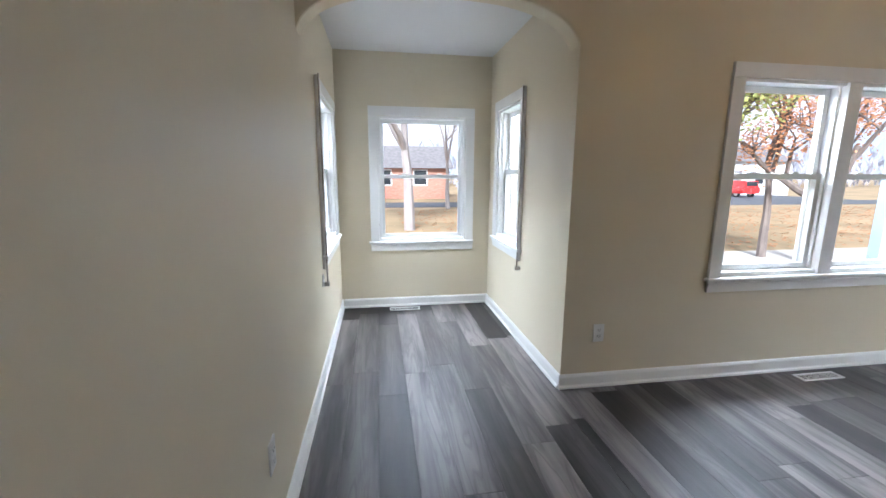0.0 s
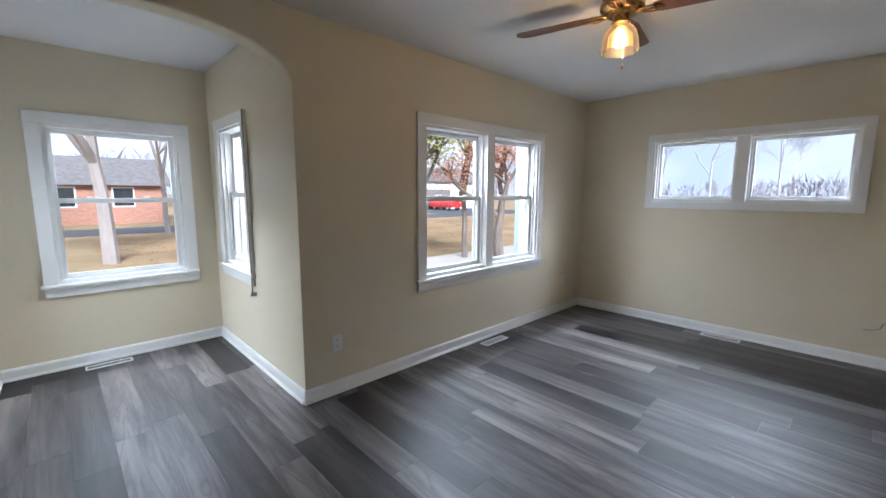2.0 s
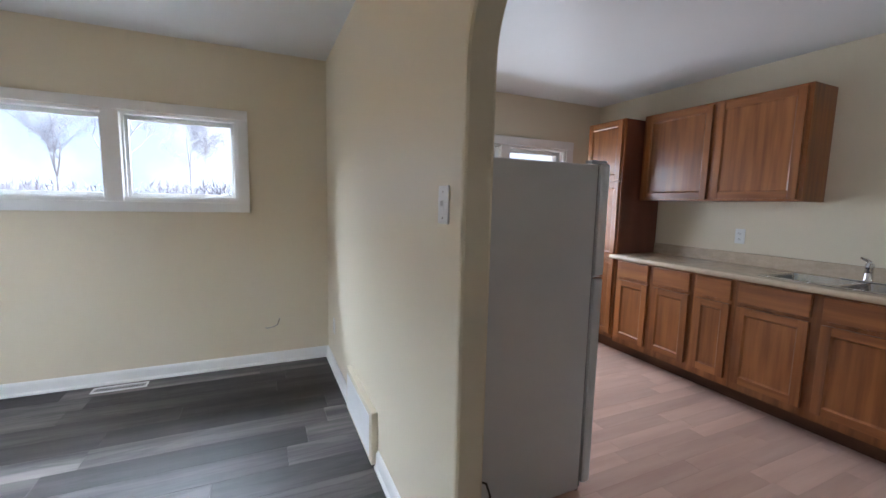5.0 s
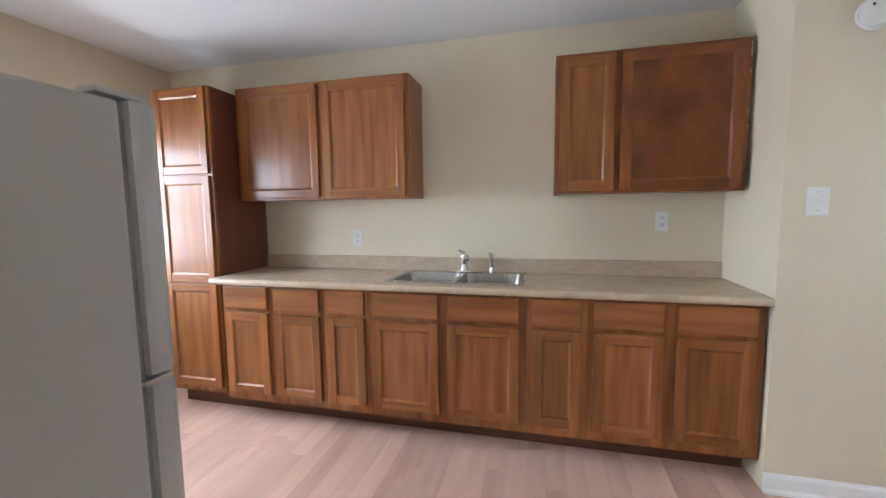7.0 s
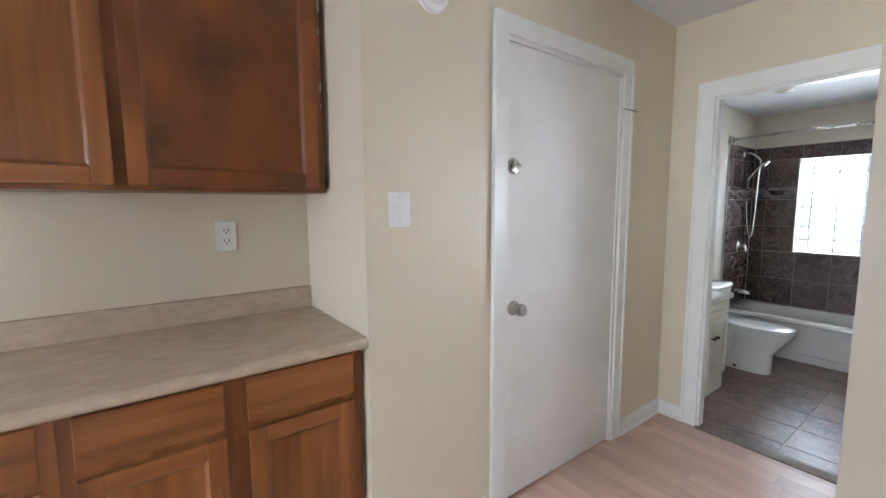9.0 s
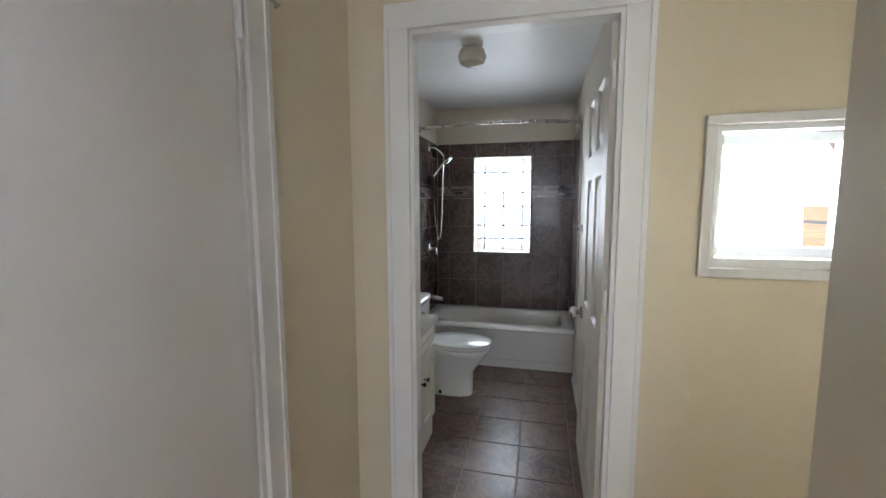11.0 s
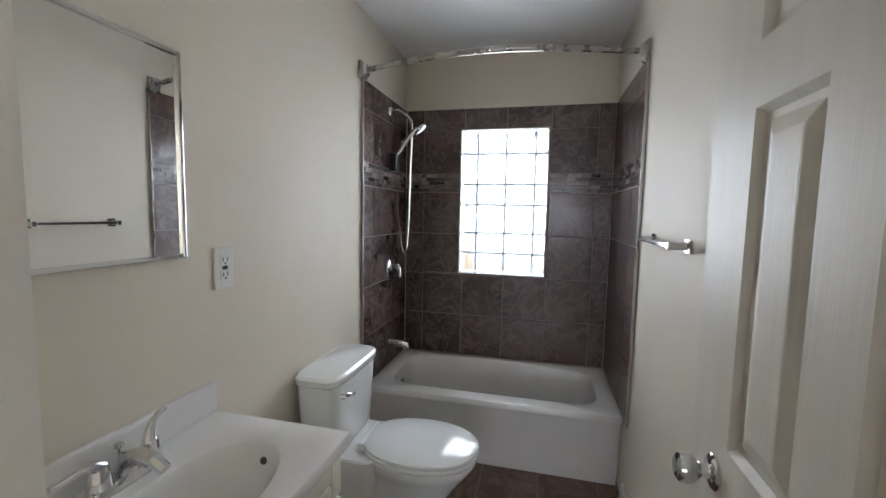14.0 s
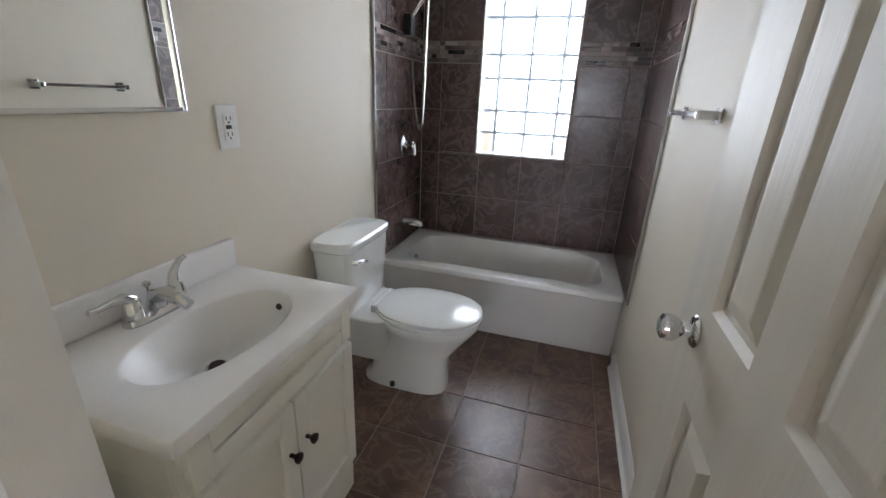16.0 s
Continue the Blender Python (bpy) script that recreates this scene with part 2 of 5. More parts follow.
def merge(bm, other):
    ids = {}
    for v in other.verts:
        ids[v] = bm.verts.new(v.co)
    for f in other.faces:
        bm.faces.new([ids[v] for v in f.verts])
    other.free()
    return bm


def lathe(profile, bm=None, m=None, steps=28, cap=True):
    """A turned shape: (radius, height) pairs round z, then moved by m."""
    bm = bm if bm is not None else bmesh.new()
    m = m or Matrix()
    rings = []
    for r, z in profile:
        rings.append([bm.verts.new(m @ Vector((r * math.cos(2 * math.pi * i / steps), r * math.sin(2 * math.pi * i / steps), z))) for i in range(steps)])
    for a, b in zip(rings, rings[1:]):
        for i in range(steps):
            j = (i + 1) % steps
            bm.faces.new((a[i], a[j], b[j], b[i]))
    if cap:
        bm.faces.new(rings[0][::-1])
        bm.faces.new(rings[-1])
    return bm


def tube(points, radius, bm=None, steps=10):
    """A round bar along points; radius: one, or one a point."""
    bm = bm if bm is not None else bmesh.new()
    pts = [Vector(p) for p in points]
    radii = radius if isinstance(radius, (list, tuple)) else [radius] * len(pts)
    rings, side = [], None
    for i, p in enumerate(pts):
        d = (pts[min(i + 1, len(pts) - 1)] - pts[max(i - 1, 0)]).normalized()
        if side is None:
            side = d.orthogonal().normalized()
        side = (side - d * side.dot(d)).normalized()
        up = d.cross(side)
        rings.append([bm.verts.new(p + (side * math.cos(2 * math.pi * k / steps) + up * math.sin(2 * math.pi * k / steps)) * radii[i]) for k in range(steps)])
    for a, b in zip(rings, rings[1:]):
        for i in range(steps):
            j = (i + 1) % steps
            bm.faces.new((a[i], a[j], b[j], b[i]))
    bm.faces.new(rings[0][::-1])
    bm.faces.new(rings[-1])
    return bm


def loft(rings, cap_first=True, cap_last=True, bm=None):
    bm = bm if bm is not None else bmesh.new()
    vs = [[bm.verts.new(p) for p in r] for r in rings]
    n = len(vs[0])
    for a, b in zip(vs, vs[1:]):
        for i in range(n):
            j = (i + 1) % n
            bm.faces.new((a[i], a[j], b[j], b[i]))
    if cap_first:
        bm.faces.new(vs[0][::-1])
    if cap_last:
        bm.faces.new(vs[-1])
    return bm


def oval(cx, cy, a, b, z, steps=36, power=2.0):
    out = []
    for i in range(steps):
        c, s = math.cos(2 * math.pi * i / steps), math.sin(2 * math.pi * i / steps)
        out.append((cx + a * math.copysign(abs(c) ** (2 / power), c), cy + b * math.copysign(abs(s) ** (2 / power), s), z))
    return out


def wall(name, axis, p0, p1, u0, u1, z0, z1, holes=(), material=None, label="painted plaster wall"):
    """A wall between the planes p0 and p1 of axis, from u0 to u1 along the other, with holes (u0, u1, z0, z1) through it."""
    bm, got = bmesh.new(), {}
    us = sorted({u0, u1, *(h[0] for h in holes), *(h[1] for h in holes)})
    zs = sorted({z0, z1, *(h[2] for h in holes), *(h[3] for h in holes)})

    def corner(i, p, k):
        if (i, p, k) not in got:
            got[i, p, k] = bm.verts.new((p, us[i], zs[k]) if axis == "x" else (us[i], p, zs[k]))
        return got[i, p, k]

    def solid(i, k):
        if not (0 <= i < len(us) - 1 and 0 <= k < len(zs) - 1):
            return False
        mu, mz = (us[i] + us[i + 1]) / 2, (zs[k] + zs[k + 1]) / 2
        return not any(h[0] < mu < h[1] and h[2] < mz < h[3] for h in holes)

    for i in range(len(us) - 1):
        for k in range(len(zs) - 1):
            if not solid(i, k):
                continue
            for p in (p0, p1):
                bm.faces.new([corner(*c) for c in ((i, p, k), (i + 1, p, k), (i + 1, p, k + 1), (i, p, k + 1))])
            for di, dk, ca, cb in ((-1, 0, (i, k), (i, k + 1)), (1, 0, (i + 1, k), (i + 1, k + 1)), (0, -1, (i, k), (i + 1, k)), (0, 1, (i, k + 1), (i + 1, k + 1))):
                if not solid(i + di, k + dk):
                    bm.faces.new([corner(ca[0], p0, ca[1]), corner(cb[0], p0, cb[1]), corner(cb[0], p1, cb[1]), corner(ca[0], p1, ca[1])])
    bmesh.ops.recalc_face_normals(bm, faces=bm.faces[:])
    return structure(name, bm, material or WALL, label)


def arch_wall(name, y0, y1, u0, u1, z1, a0, a1, spring, rise, power, material):
    """A wall along x with a round-headed opening from a0 to a1; its arris is softly rounded."""
    bm = bmesh.new()
    n, mid, half = 40, (a0 + a1) / 2, (a1 - a0) / 2
    line = [(a0, 0.0), (a0, spring * 0.5)]
    for i in range(n + 1):
        c, s = -math.cos(math.pi * i / n), math.sin(math.pi * i / n)
        line.append((mid + half * math.copysign(abs(c) ** (2 / power), c), spring + rise * abs(s) ** (2 / power)))
    line += [(a1, spring * 0.5), (a1, 0.0)]
    r = 0.012
    rows = []
    for y, grow in ((y0, r), (y0 + r * 0.3, r * 0.3), (y0 + r, 0), (y1 - r, 0), (y1 - r * 0.3, r * 0.3), (y1, r)):
        rows.append([bm.verts.new((x + (grow if x > mid else -grow) * (1 if z < spring else abs(x - mid) / half), y, z + (grow if z > spring else 0))) for x, z in line])
    for a, b in zip(rows, rows[1:]):
        for i in range(len(line) - 1):
            bm.faces.new((a[i], b[i], b[i + 1], a[i + 1]))
    for row, y, flip in ((rows[0], y0, False), (rows[-1], y1, True)):
        top = [bm.verts.new((min(max(v.co.x, u0), u1), y, z1)) for v in row]
        for i in range(len(row) - 1):
            q = (row[i], row[i + 1], top[i + 1], top[i])
            if (row[i].co - row[i + 1].co).length > 1e-6 and abs(row[i].co.x - row[i + 1].co.x) > 1e-6:
                bm.faces.new(q[::-1] if flip else q)
        for e0, e1, v in ((u0, row[0].co.x, row[0]), (row[-1].co.x, u1, row[-1])):
            if e1 - e0 > 0.002:
                q = [bm.verts.new(p) for p in ((e0, y, 0), (e1, y, 0), (e1, y, z1), (e0, y, z1))]
                bm.faces.new(q[::-1] if flip else q)
    for x in (u0, u1):
        bm.faces.new([bm.verts.new(p) for p in ((x, y0, 0), (x, y1, 0), (x, y1, z1), (x, y0, z1))])
    return structure(name, bm, material, "cream plaster wall with a round-headed arch")


def baseboard(runs, z=0.092, t=0.014):
    """One board a run, with a rounded top and a shoe; (x0, y0, x1, y1, nx, ny), n towards the room."""
    for x0, y0, x1, y1, nx, ny in runs:
        prof = [(0, 0), (t + 0.009, 0), (t + 0.009, 0.012), (t + 0.002, 0.02), (t, 0.024), (t, z - 0.018), (t * 0.75, z - 0.008), (t * 0.35, z), (0, z)]
        bm = bmesh.new()
        ends = []
        for x, y in ((x0, y0), (x1, y1)):
            ends.append([bm.verts.new((x + nx * (d + 0.0005), y + ny * (d + 0.0005), h + 0.001)) for d, h in prof])
        for i in range(len(prof) - 1):
            bm.faces.new((ends[0][i], ends[1][i], ends[1][i + 1], ends[0][i + 1]))
        bm.faces.new(ends[0])
        bm.faces.new(ends[1][::-1])
        bmesh.ops.recalc_face_normals(bm, faces=bm.faces[:])
        structure("baseboard", bm, TRIM, "white painted wooden baseboard")


# ---- the large structure ----
H, HK, HB = 2.44, 2.41, 2.225
XW, XE, YN, YS = -0.24, 4.82, 2.135, -0.855
W2 = (2.295, 3.86, 0.69, 1.905)
W3 = (-0.205, 1.325, 1.30, 1.915)
KW = (-3.33, -1.80, 0.74, 1.92)
NW = (0.145, 1.00, 0.675, 1.875)
NLW = (2.76, 3.63, 0.79, 1.86)
NRW = (3.03, 3.63, 0.75, 1.90)
GB = (-3.112, -2.583, 0.892, 1.78)
HW = (-1.975, -1.55, 1.14, 1.58)
KD = (-0.53, 0.34, 0.0, 2.04)
BD = (-2.968, -2.243, 0.0, 1.96)

arch_wall("wall_north_arch", YN + 0.0008, YN + 0.14, XW - 0.05, 1.2535, H, XW - 0.014, 1.266, 1.93, 0.335, 2.6, WALL)
wall("wall_north", "y", YN, YN + 0.22, 1.2521, XE, 0, H, [W2])
wall("wall_east", "x", XE, XE + 0.22, -3.78, YN + 0.22, 0, H, [W3, KW])
wall("wall_west", "x", XW - 0.1, XW, YS - 0.1, YN, 0, H)
wall("wall_nook_west", "x", XW - 0.22, XW, YN, 3.93, 0, H, [NLW])
wall("wall_nook_east", "x", 1.2521, 1.47, YN + 0.22, 3.93, 0, H, [NRW])
wall("wall_nook_north", "y", 3.93, 4.15, XW - 0.22, 1.47, 0, H, [NW])
arch_wall("wall_south_arch", YS - 0.1, YS, XW, XE, H, 1.352, 2.345, 1.72, 0.36, 2.1, WALL)
wall("wall_kitchen_south", "y", -4.0, -3.78, 0.975, XE + 0.22, 0, HK)
wall("wall_niche_end", "x", 0.86, 0.975, -4.0, -3.2, 0, HK)
wall("wall_hall_south", "y", -3.32, -3.2, -1.12, 0.86, 0, HK, [KD])
wall("wall_closet_back", "y", -4.0, -3.9, -1.0, 0.86, 0, HK)
wall("wall_bath_east", "x", -1.155, -1.09, -3.62, -0.3, 0, HK, [BD, HW])
wall("wall_kitchen_west", "x", -0.16, -0.04, -2.19, YS - 0.1, 0, HK)
wall("wall_hall_north", "y", -0.42, -0.3, -1.12, -0.341, 0, HK)
wall("wall_hall_east_end", "y", YS - 0.1, YS - 0.0, -0.34, XW, 0, HK)
wall("wall_bath_south", "y", -3.62, -3.475, -3.6, -1.155, 0, HK, material=BATHWALL)
wall("wall_bath_north", "y", -2.215, -2.1, -3.6, -1.155, 0, HK, material=BATHWALL)
wall("wall_bath_west", "x", -3.65, -3.465, -3.62, -2.1, 0, HK, [GB], material=BATHWALL)


def ceiling(name, x0, x1, y0, y1, z, material=CEIL):
    structure(name, box(x0, x1, y0, y1, z, z + 0.08), material, "white painted plaster ceiling")


ceiling("ceiling_dining", XW - 0.1, XE + 0.22, YS - 0.1, YN + 0.14, H)
ceiling("ceiling_nook", XW - 0.22, 1.47, YN + 0.14, 4.15, H)
ceiling("ceiling_kitchen", -1.24, XE + 0.22, -4.0, YS - 0.1, HK)
ceiling("ceiling_hall", -1.24, XW - 0.1, YS - 0.1, -0.3, HK)
ceiling("ceiling_bath", -3.65, -1.155, -3.62, -2.1, HB)
# unseen slab added above the ceilings; it shuts out sky and sun
structure("roof_slab", box(-3.8, 5.2, -4.2, 4.3, 2.56, 2.7), TRIM, "plain unseen slab over the rooms that keeps sky light out")
structure("floor", box(-3.65, XE + 0.22, -4.0, 4.15, -0.12, -0.006), SUBFLOOR, "dark subfloor under the boards")

baseboard([(XW, YS, XW, 3.93, 1, 0), (XW + 0.02, 3.93, 1.25, 3.93, 0, -1), (1.2521, YN, 1.2521, 3.93, -1, 0), (1.24, YN, XE, YN, 0, -1),
           (XE, YS, XE, YN, -1, 0), (3.86, YS, XE, YS, 0, 1), (2.35, YS, 3.20, YS, 0, 1), (2.345, YS + 0.02, 2.345, YS - 0.1, -1, 0), (XW, YS, 1.352, YS, 0, 1),
           (XE, -3.78, XE, YS - 0.1, -1, 0), (4.45, -3.78, XE, -3.78, 0, 1), (0.975, -3.2, 0.44, -3.2, 0, 1), (-0.62, -3.2, -1.09, -3.2, 0, 1), (-1.09, -3.2, -1.09, -3.055, 1, 0),
           (-0.04, -2.19, -0.04, YS - 0.1, 1, 0), (-0.04, YS - 0.1, 1.352, YS - 0.1, 0, -1), (-1.09, -2.155, -1.09, -0.42, 1, 0),
           (-2.80, -2.215, -1.2, -2.215, 0, -1), (-2.80, -3.475, -1.93, -3.475, 0, 1)])
structure("threshold", box(-1.15, -1.06, -2.965, -2.246, -0.004, 0.006, 0.003), THRESH, "worn metal strip at the bathroom doorway")


# ---- windows ----
def on_wall(axis, plane, sign):
    """A matrix that lays (u, out, z) on a wall; out is towards the room."""
    if axis == "y":
        return Matrix(((1, 0, 0, 0), (0, sign, 0, plane), (0, 0, 1, 0), (0, 0, 0, 1)))
    return Matrix(((0, sign, 0, plane), (1, 0, 0, 0), (0, 0, 1, 0), (0, 0, 0, 1)))


def laid(bm, m):
    bm.transform(m)
    bmesh.ops.recalc_face_normals(bm, faces=bm.faces[:])
    return bm


def sash(win, m, u0, u1, z0, z1, d, w=0.035, name="sash"):
    bm = bmesh.new()
    box(u0, u0 + w, d - 0.015, d + 0.015, z0, z1, 0.003, bm)
    box(u1 - w, u1, d - 0.015, d + 0.015, z0, z1, 0.003, bm)
    box(u0 + w, u1 - w, d - 0.014, d + 0.014, z0, z0 + w, 0.003, bm)
    box(u0 + w, u1 - w, d - 0.014, d + 0.014, z1 - w, z1, 0.003, bm)
    s = part(name, laid(bm, m), VINYL, win)
    p = part("pane", laid(box(u0 + w - 0.004, u1 - w + 0.004, d - 0.002, d + 0.002, z0 + w - 0.004, z1 - w + 0.004), m), PANE, s)
    p.visible_shadow = False
    return s


def window(name, axis, plane, sign, hole, units, hung=True, casing=0.085, label="", sill=True, depth=0.2):
    """A cased window: units of one or two double-hung sash pairs, or sliders, with stool and apron."""
    u0, u1, z0, z1 = hole
    m = on_wall(axis, plane, sign)
    win = tagged(new(name), label, kind="structure")
    fb = bmesh.new()
    box(u0 - casing, u0, 0.001, 0.02, z0 - (0 if sill else casing), z1, 0.003, fb)
    box(u1, u1 + casing, 0.001, 0.02, z0 - (0 if sill else casing), z1, 0.003, fb)
    box(u0 - casing, u1 + casing, 0.001, 0.022, z1 + 0.001, z1 + casing, 0.003, fb)
    if not sill:
        box(u0, u1, 0.001, 0.02, z0 - casing, z0, 0.003, fb)
    part("casing", laid(fb, m), TRIM, win)
    lin = bmesh.new()
    for a, b, c, d in ((u0 + 0.0005, u0 + 0.018, z0, z1), (u1 - 0.018, u1 - 0.0005, z0, z1), (u0 + 0.018, u1 - 0.018, z1 - 0.018, z1 - 0.0005), (u0 + 0.018, u1 - 0.018, z0 + 0.0005, z0 + 0.03)):
        box(a, b, -depth, 0.0, c, d, bm=lin)
    part("jamb", laid(lin, m), TRIM, win)
    if sill:
        part("stool", laid(box(u0 - casing - 0.018, u1 + casing + 0.004, -0.02, 0.04, z0 - 0.022, z0 + 0.001, 0.005), m), TRIM, win)
        ab = box(u0 - casing, u1 + casing, 0.001, 0.018, z0 - 0.095, z0 - 0.023, 0.003)
        box(u0 - casing, u1 + casing, 0.018, 0.026, z0 - 0.05, z0 - 0.03, 0.003, ab)
        part("apron", laid(ab, m), TRIM, win)
    mull = 0.10 if units == 2 else 0
    span = (u1 - u0 - 0.036 - mull) / units
    if mull:
        c = (u0 + u1) / 2
        part("mullion", laid(box(c - mull / 2, c + mull / 2, -0.16, 0.019, z0 + 0.002, z1, 0.003), m), TRIM, win)
    for i in range(units):
        a = u0 + 0.018 + i * (span + mull)
        b = a + span
        zm = z0 + (z1 - z0) * 0.53
        stops = bmesh.new()
        for e0, e1 in ((a, a + 0.014), (b - 0.014, b)):
            box(e0, e1, -0.05, -0.03, z0 + 0.03, z1 - 0.018, 0.002, stops)
            box(e0, e1, -0.14, -0.125, z0 + 0.03, z1 - 0.018, 0.002, stops)
        part("stop", laid(stops, m), TRIM, win)
        if hung:
            sash(win, m, a + 0.002, b - 0.002, z0 + 0.031, zm + 0.018, -0.07, 0.038, "lower_sash")
            up = sash(win, m, a + 0.002, b - 0.002, zm - 0.018, z1 - 0.02, -0.105, 0.036, "upper_sash")
            lock = bmesh.new()
            for q in (0.28, 0.72):
                box(a + span * q - 0.025, a + span * q + 0.025, -0.085, -0.058, zm + 0.019, zm + 0.03, 0.004, lock)
            part("sash_lock", laid(lock, m), VINYL, win)
        else:
            sash(win, m, a + 0.002, b - 0.002, z0 + 0.031, z1 - 0.02, -0.08, 0.03)
    return win


window("window_1", "y", 3.93, -1, NW, 1, label="white cased double-hung window in the nook")
window("window_2", "y", YN, -1, W2, 2, label="white cased pair of double-hung windows")
window("window_3", "x", XE, -1, W3, 2, hung=False, sill=False, casing=0.07, label="high white cased pair of small windows")
window("window_4", "x", XE, -1, KW, 2, label="white cased pair of double-hung windows behind the fridge")
window("window_5", "x", XW, 1, NLW, 1, label="white cased double-hung side window of the nook")
window("window_6", "x", 1.2521, -1, NRW, 1, label="white cased narrow double-hung side window of the nook")
window("window_7", "x", -1.09, 1, HW, 1, hung=False, sill=False, casing=0.03, depth=0.064, label="small white window in the hall")

# blind rods down the casing of the nook's side windows
for u, m, z0, z1 in ((2.67, on_wall("x", XW, 1), 0.60, 1.95), (2.945, on_wall("x", 1.2521, -1), 0.60, 1.985)):
    rod = thing("blind_rod", "thin dark rod standing along the window casing", "rod", "blind rods")
    part("rod", laid(tube([(u, 0.028, z0), (u, 0.028, z1)], 0.006, steps=8), m), NICKEL, rod)
    part("bracket", laid(box(u - 0.012, u + 0.012, 0.0, 0.04, z0 - 0.02, z0 + 0.01, 0.004), m), NICKEL, rod)

# glass-block window of the bathroom
gbw = tagged(new("window_8"), "glass-block window in the tiled shower wall", kind="structure")
us = [-3.112, -3.014, -2.838, -2.662, -2.583]
zs = [0.892, 1.022, 1.147, 1.325, 1.452, 1.640, 1.78]
mb = bmesh.new()
for u in us[1:-1]:
    box(-3.585, -3.509, u - 0.008, u + 0.008, zs[0], zs[-1], bm=mb)
for z in zs[1:-1]:
    for a, b in zip(us, us[1:]):
        box(-3.584, -3.510, a + 0.008, b - 0.008, z - 0.008, z + 0.008, bm=mb)
for a, b, c, d in ((us[0], us[0] + 0.005, zs[0], zs[-1]), (us[-1] - 0.005, us[-1], zs[0], zs[-1]), (us[0], us[-1], zs[0], zs[0] + 0.005), (us[0], us[-1], zs[-1] - 0.005, zs[-1])):
    box(-3.583, -3.517, a, b, c, d, bm=mb)
part("mortar", mb, MORTAR, gbw)
for a, b in zip(us, us[1:]):
    for c, d in zip(zs, zs[1:]):
        blk = part("glass_block", box(-3.59, -3.51, a + 0.0085, b - 0.0085, c + 0.0085, d - 0.0085, 0.006), BLOCK, gbw, smooth=True)
        blk.visible_shadow = False
rv = bmesh.new()
for a, b, c, d in ((GB[0], GB[0] + 0.008, GB[2], GB[3]), (GB[1] - 0.008, GB[1], GB[2], GB[3]), (GB[0] + 0.008, GB[1] - 0.008, GB[2], GB[2] + 0.008), (GB[0] + 0.008, GB[1] - 0.008, GB[3] - 0.008, GB[3])):
    box(-3.51, -3.446, a, b, c, d, bm=rv)
part("reveal", rv, TRIM, gbw)


# ---- doors ----
def door_casing(name, axis, plane, sign, hole, w, wall_t, label):
    u0, u1, _, z1 = hole
    m = on_wall(axis, plane, sign)
    ob = tagged(new(name), label, kind="structure")
    for nm, a, b, c, d in (("casing", u0 - w, u0 + 0.004, 0.001, z1), ("casing", u1 - 0.004, u1 + w, 0.001, z1), ("head_casing", u0 - w, u1 + w, z1 - 0.003, z1 + w)):
        bm = box(a, b, 0.001, 0.016 if nm == "casing" else 0.018, c, d, 0.003)
        if nm == "casing":
            out = (a, a + 0.018) if a < u0 - 0.01 else (b - 0.018, b)
            box(out[0], out[1], 0.016, 0.022, c, d, 0.002, bm)
        part(nm, laid(bm, m), TRIM, ob)
    for a, b, c, d in ((u0 + 0.0005, u0 + 0.018, 0, z1 - 0.018), (u1 - 0.018, u1 - 0.0005, 0, z1 - 0.018), (u0 + 0.0005, u1 - 0.0005, z1 - 0.018, z1 - 0.0005)):
        part("jamb", laid(box(a, b, -wall_t, -0.0005, c, d), m), TRIM, ob)
    return ob


def knob(parent, m, finish, name="door_handle"):
    """A round knob on its rose, out along z."""
    k = part(name, lathe([(0.032, 0), (0.033, 0.004), (0.028, 0.009), (0.014, 0.012), (0.0125, 0.024), (0.019, 0.030), (0.0265, 0.040), (0.028, 0.050), (0.0255, 0.062), (0.019, 0.067), (0.006, 0.068)], m=m), finish, parent, "satin metal door knob", True)
    return k


def facing(x, y, z, nx, ny):
    return Matrix.Translation((x, y, z)) @ Vector((nx, ny, 0)).to_track_quat("Z", "Y").to_matrix().to_4x4()


d1 = door_casing("door_1", "y", -3.2, 1, KD, 0.075, 0.12, "closed flat white door with a deadbolt and knob")
slab = part("door_leaf", box(KD[0] + 0.021, KD[1] - 0.021, -3.245, -3.207, 0.012, KD[3] - 0.021, 0.003), DOORWHITE, d1)
knob(d1, facing(0.275, -3.207, 0.905, 0, 1), NICKEL)
part("deadbolt", lathe([(0.033, 0), (0.033, 0.006), (0.026, 0.014), (0.02, 0.015)], m=facing(0.285, -3.207, 1.52, 0, 1)), NICKEL, d1, "round satin deadbolt turn", True)
part("turn_piece", box(0.262, 0.308, -3.193, -3.178, 1.512, 1.528, 0.005), NICKEL, d1)
for z in (0.30, 1.78):
    part("hinge", tube([(KD[0] + 0.018, -3.196, z - 0.045), (KD[0] + 0.018, -3.196, z + 0.045)], 0.008, steps=10), TRIM, d1, "painted door hinge")
hook = thing("hook_latch", "small metal hook on the door casing", "hook")
part("hook", tube([(-0.50, -3.178, 1.855), (-0.56, -3.168, 1.853), (-0.62, -3.160, 1.852), (-0.625, -3.176, 1.852)], 0.004, steps=8), NICKEL, hook)

d2 = door_casing("door_2", "x", -1.09, 1, BD, 0.085, 0.065, "white cased bathroom doorway, its door open")
# the open six-panel leaf, hinged on the jamb at y -2.28
leaf_m = Matrix.Translation((-1.135, -2.246, 0.012)) @ Matrix.Rotation(radians(180 - 0.4), 4, "Z")
LW, LH, LT = 0.768, 1.925, 0.034


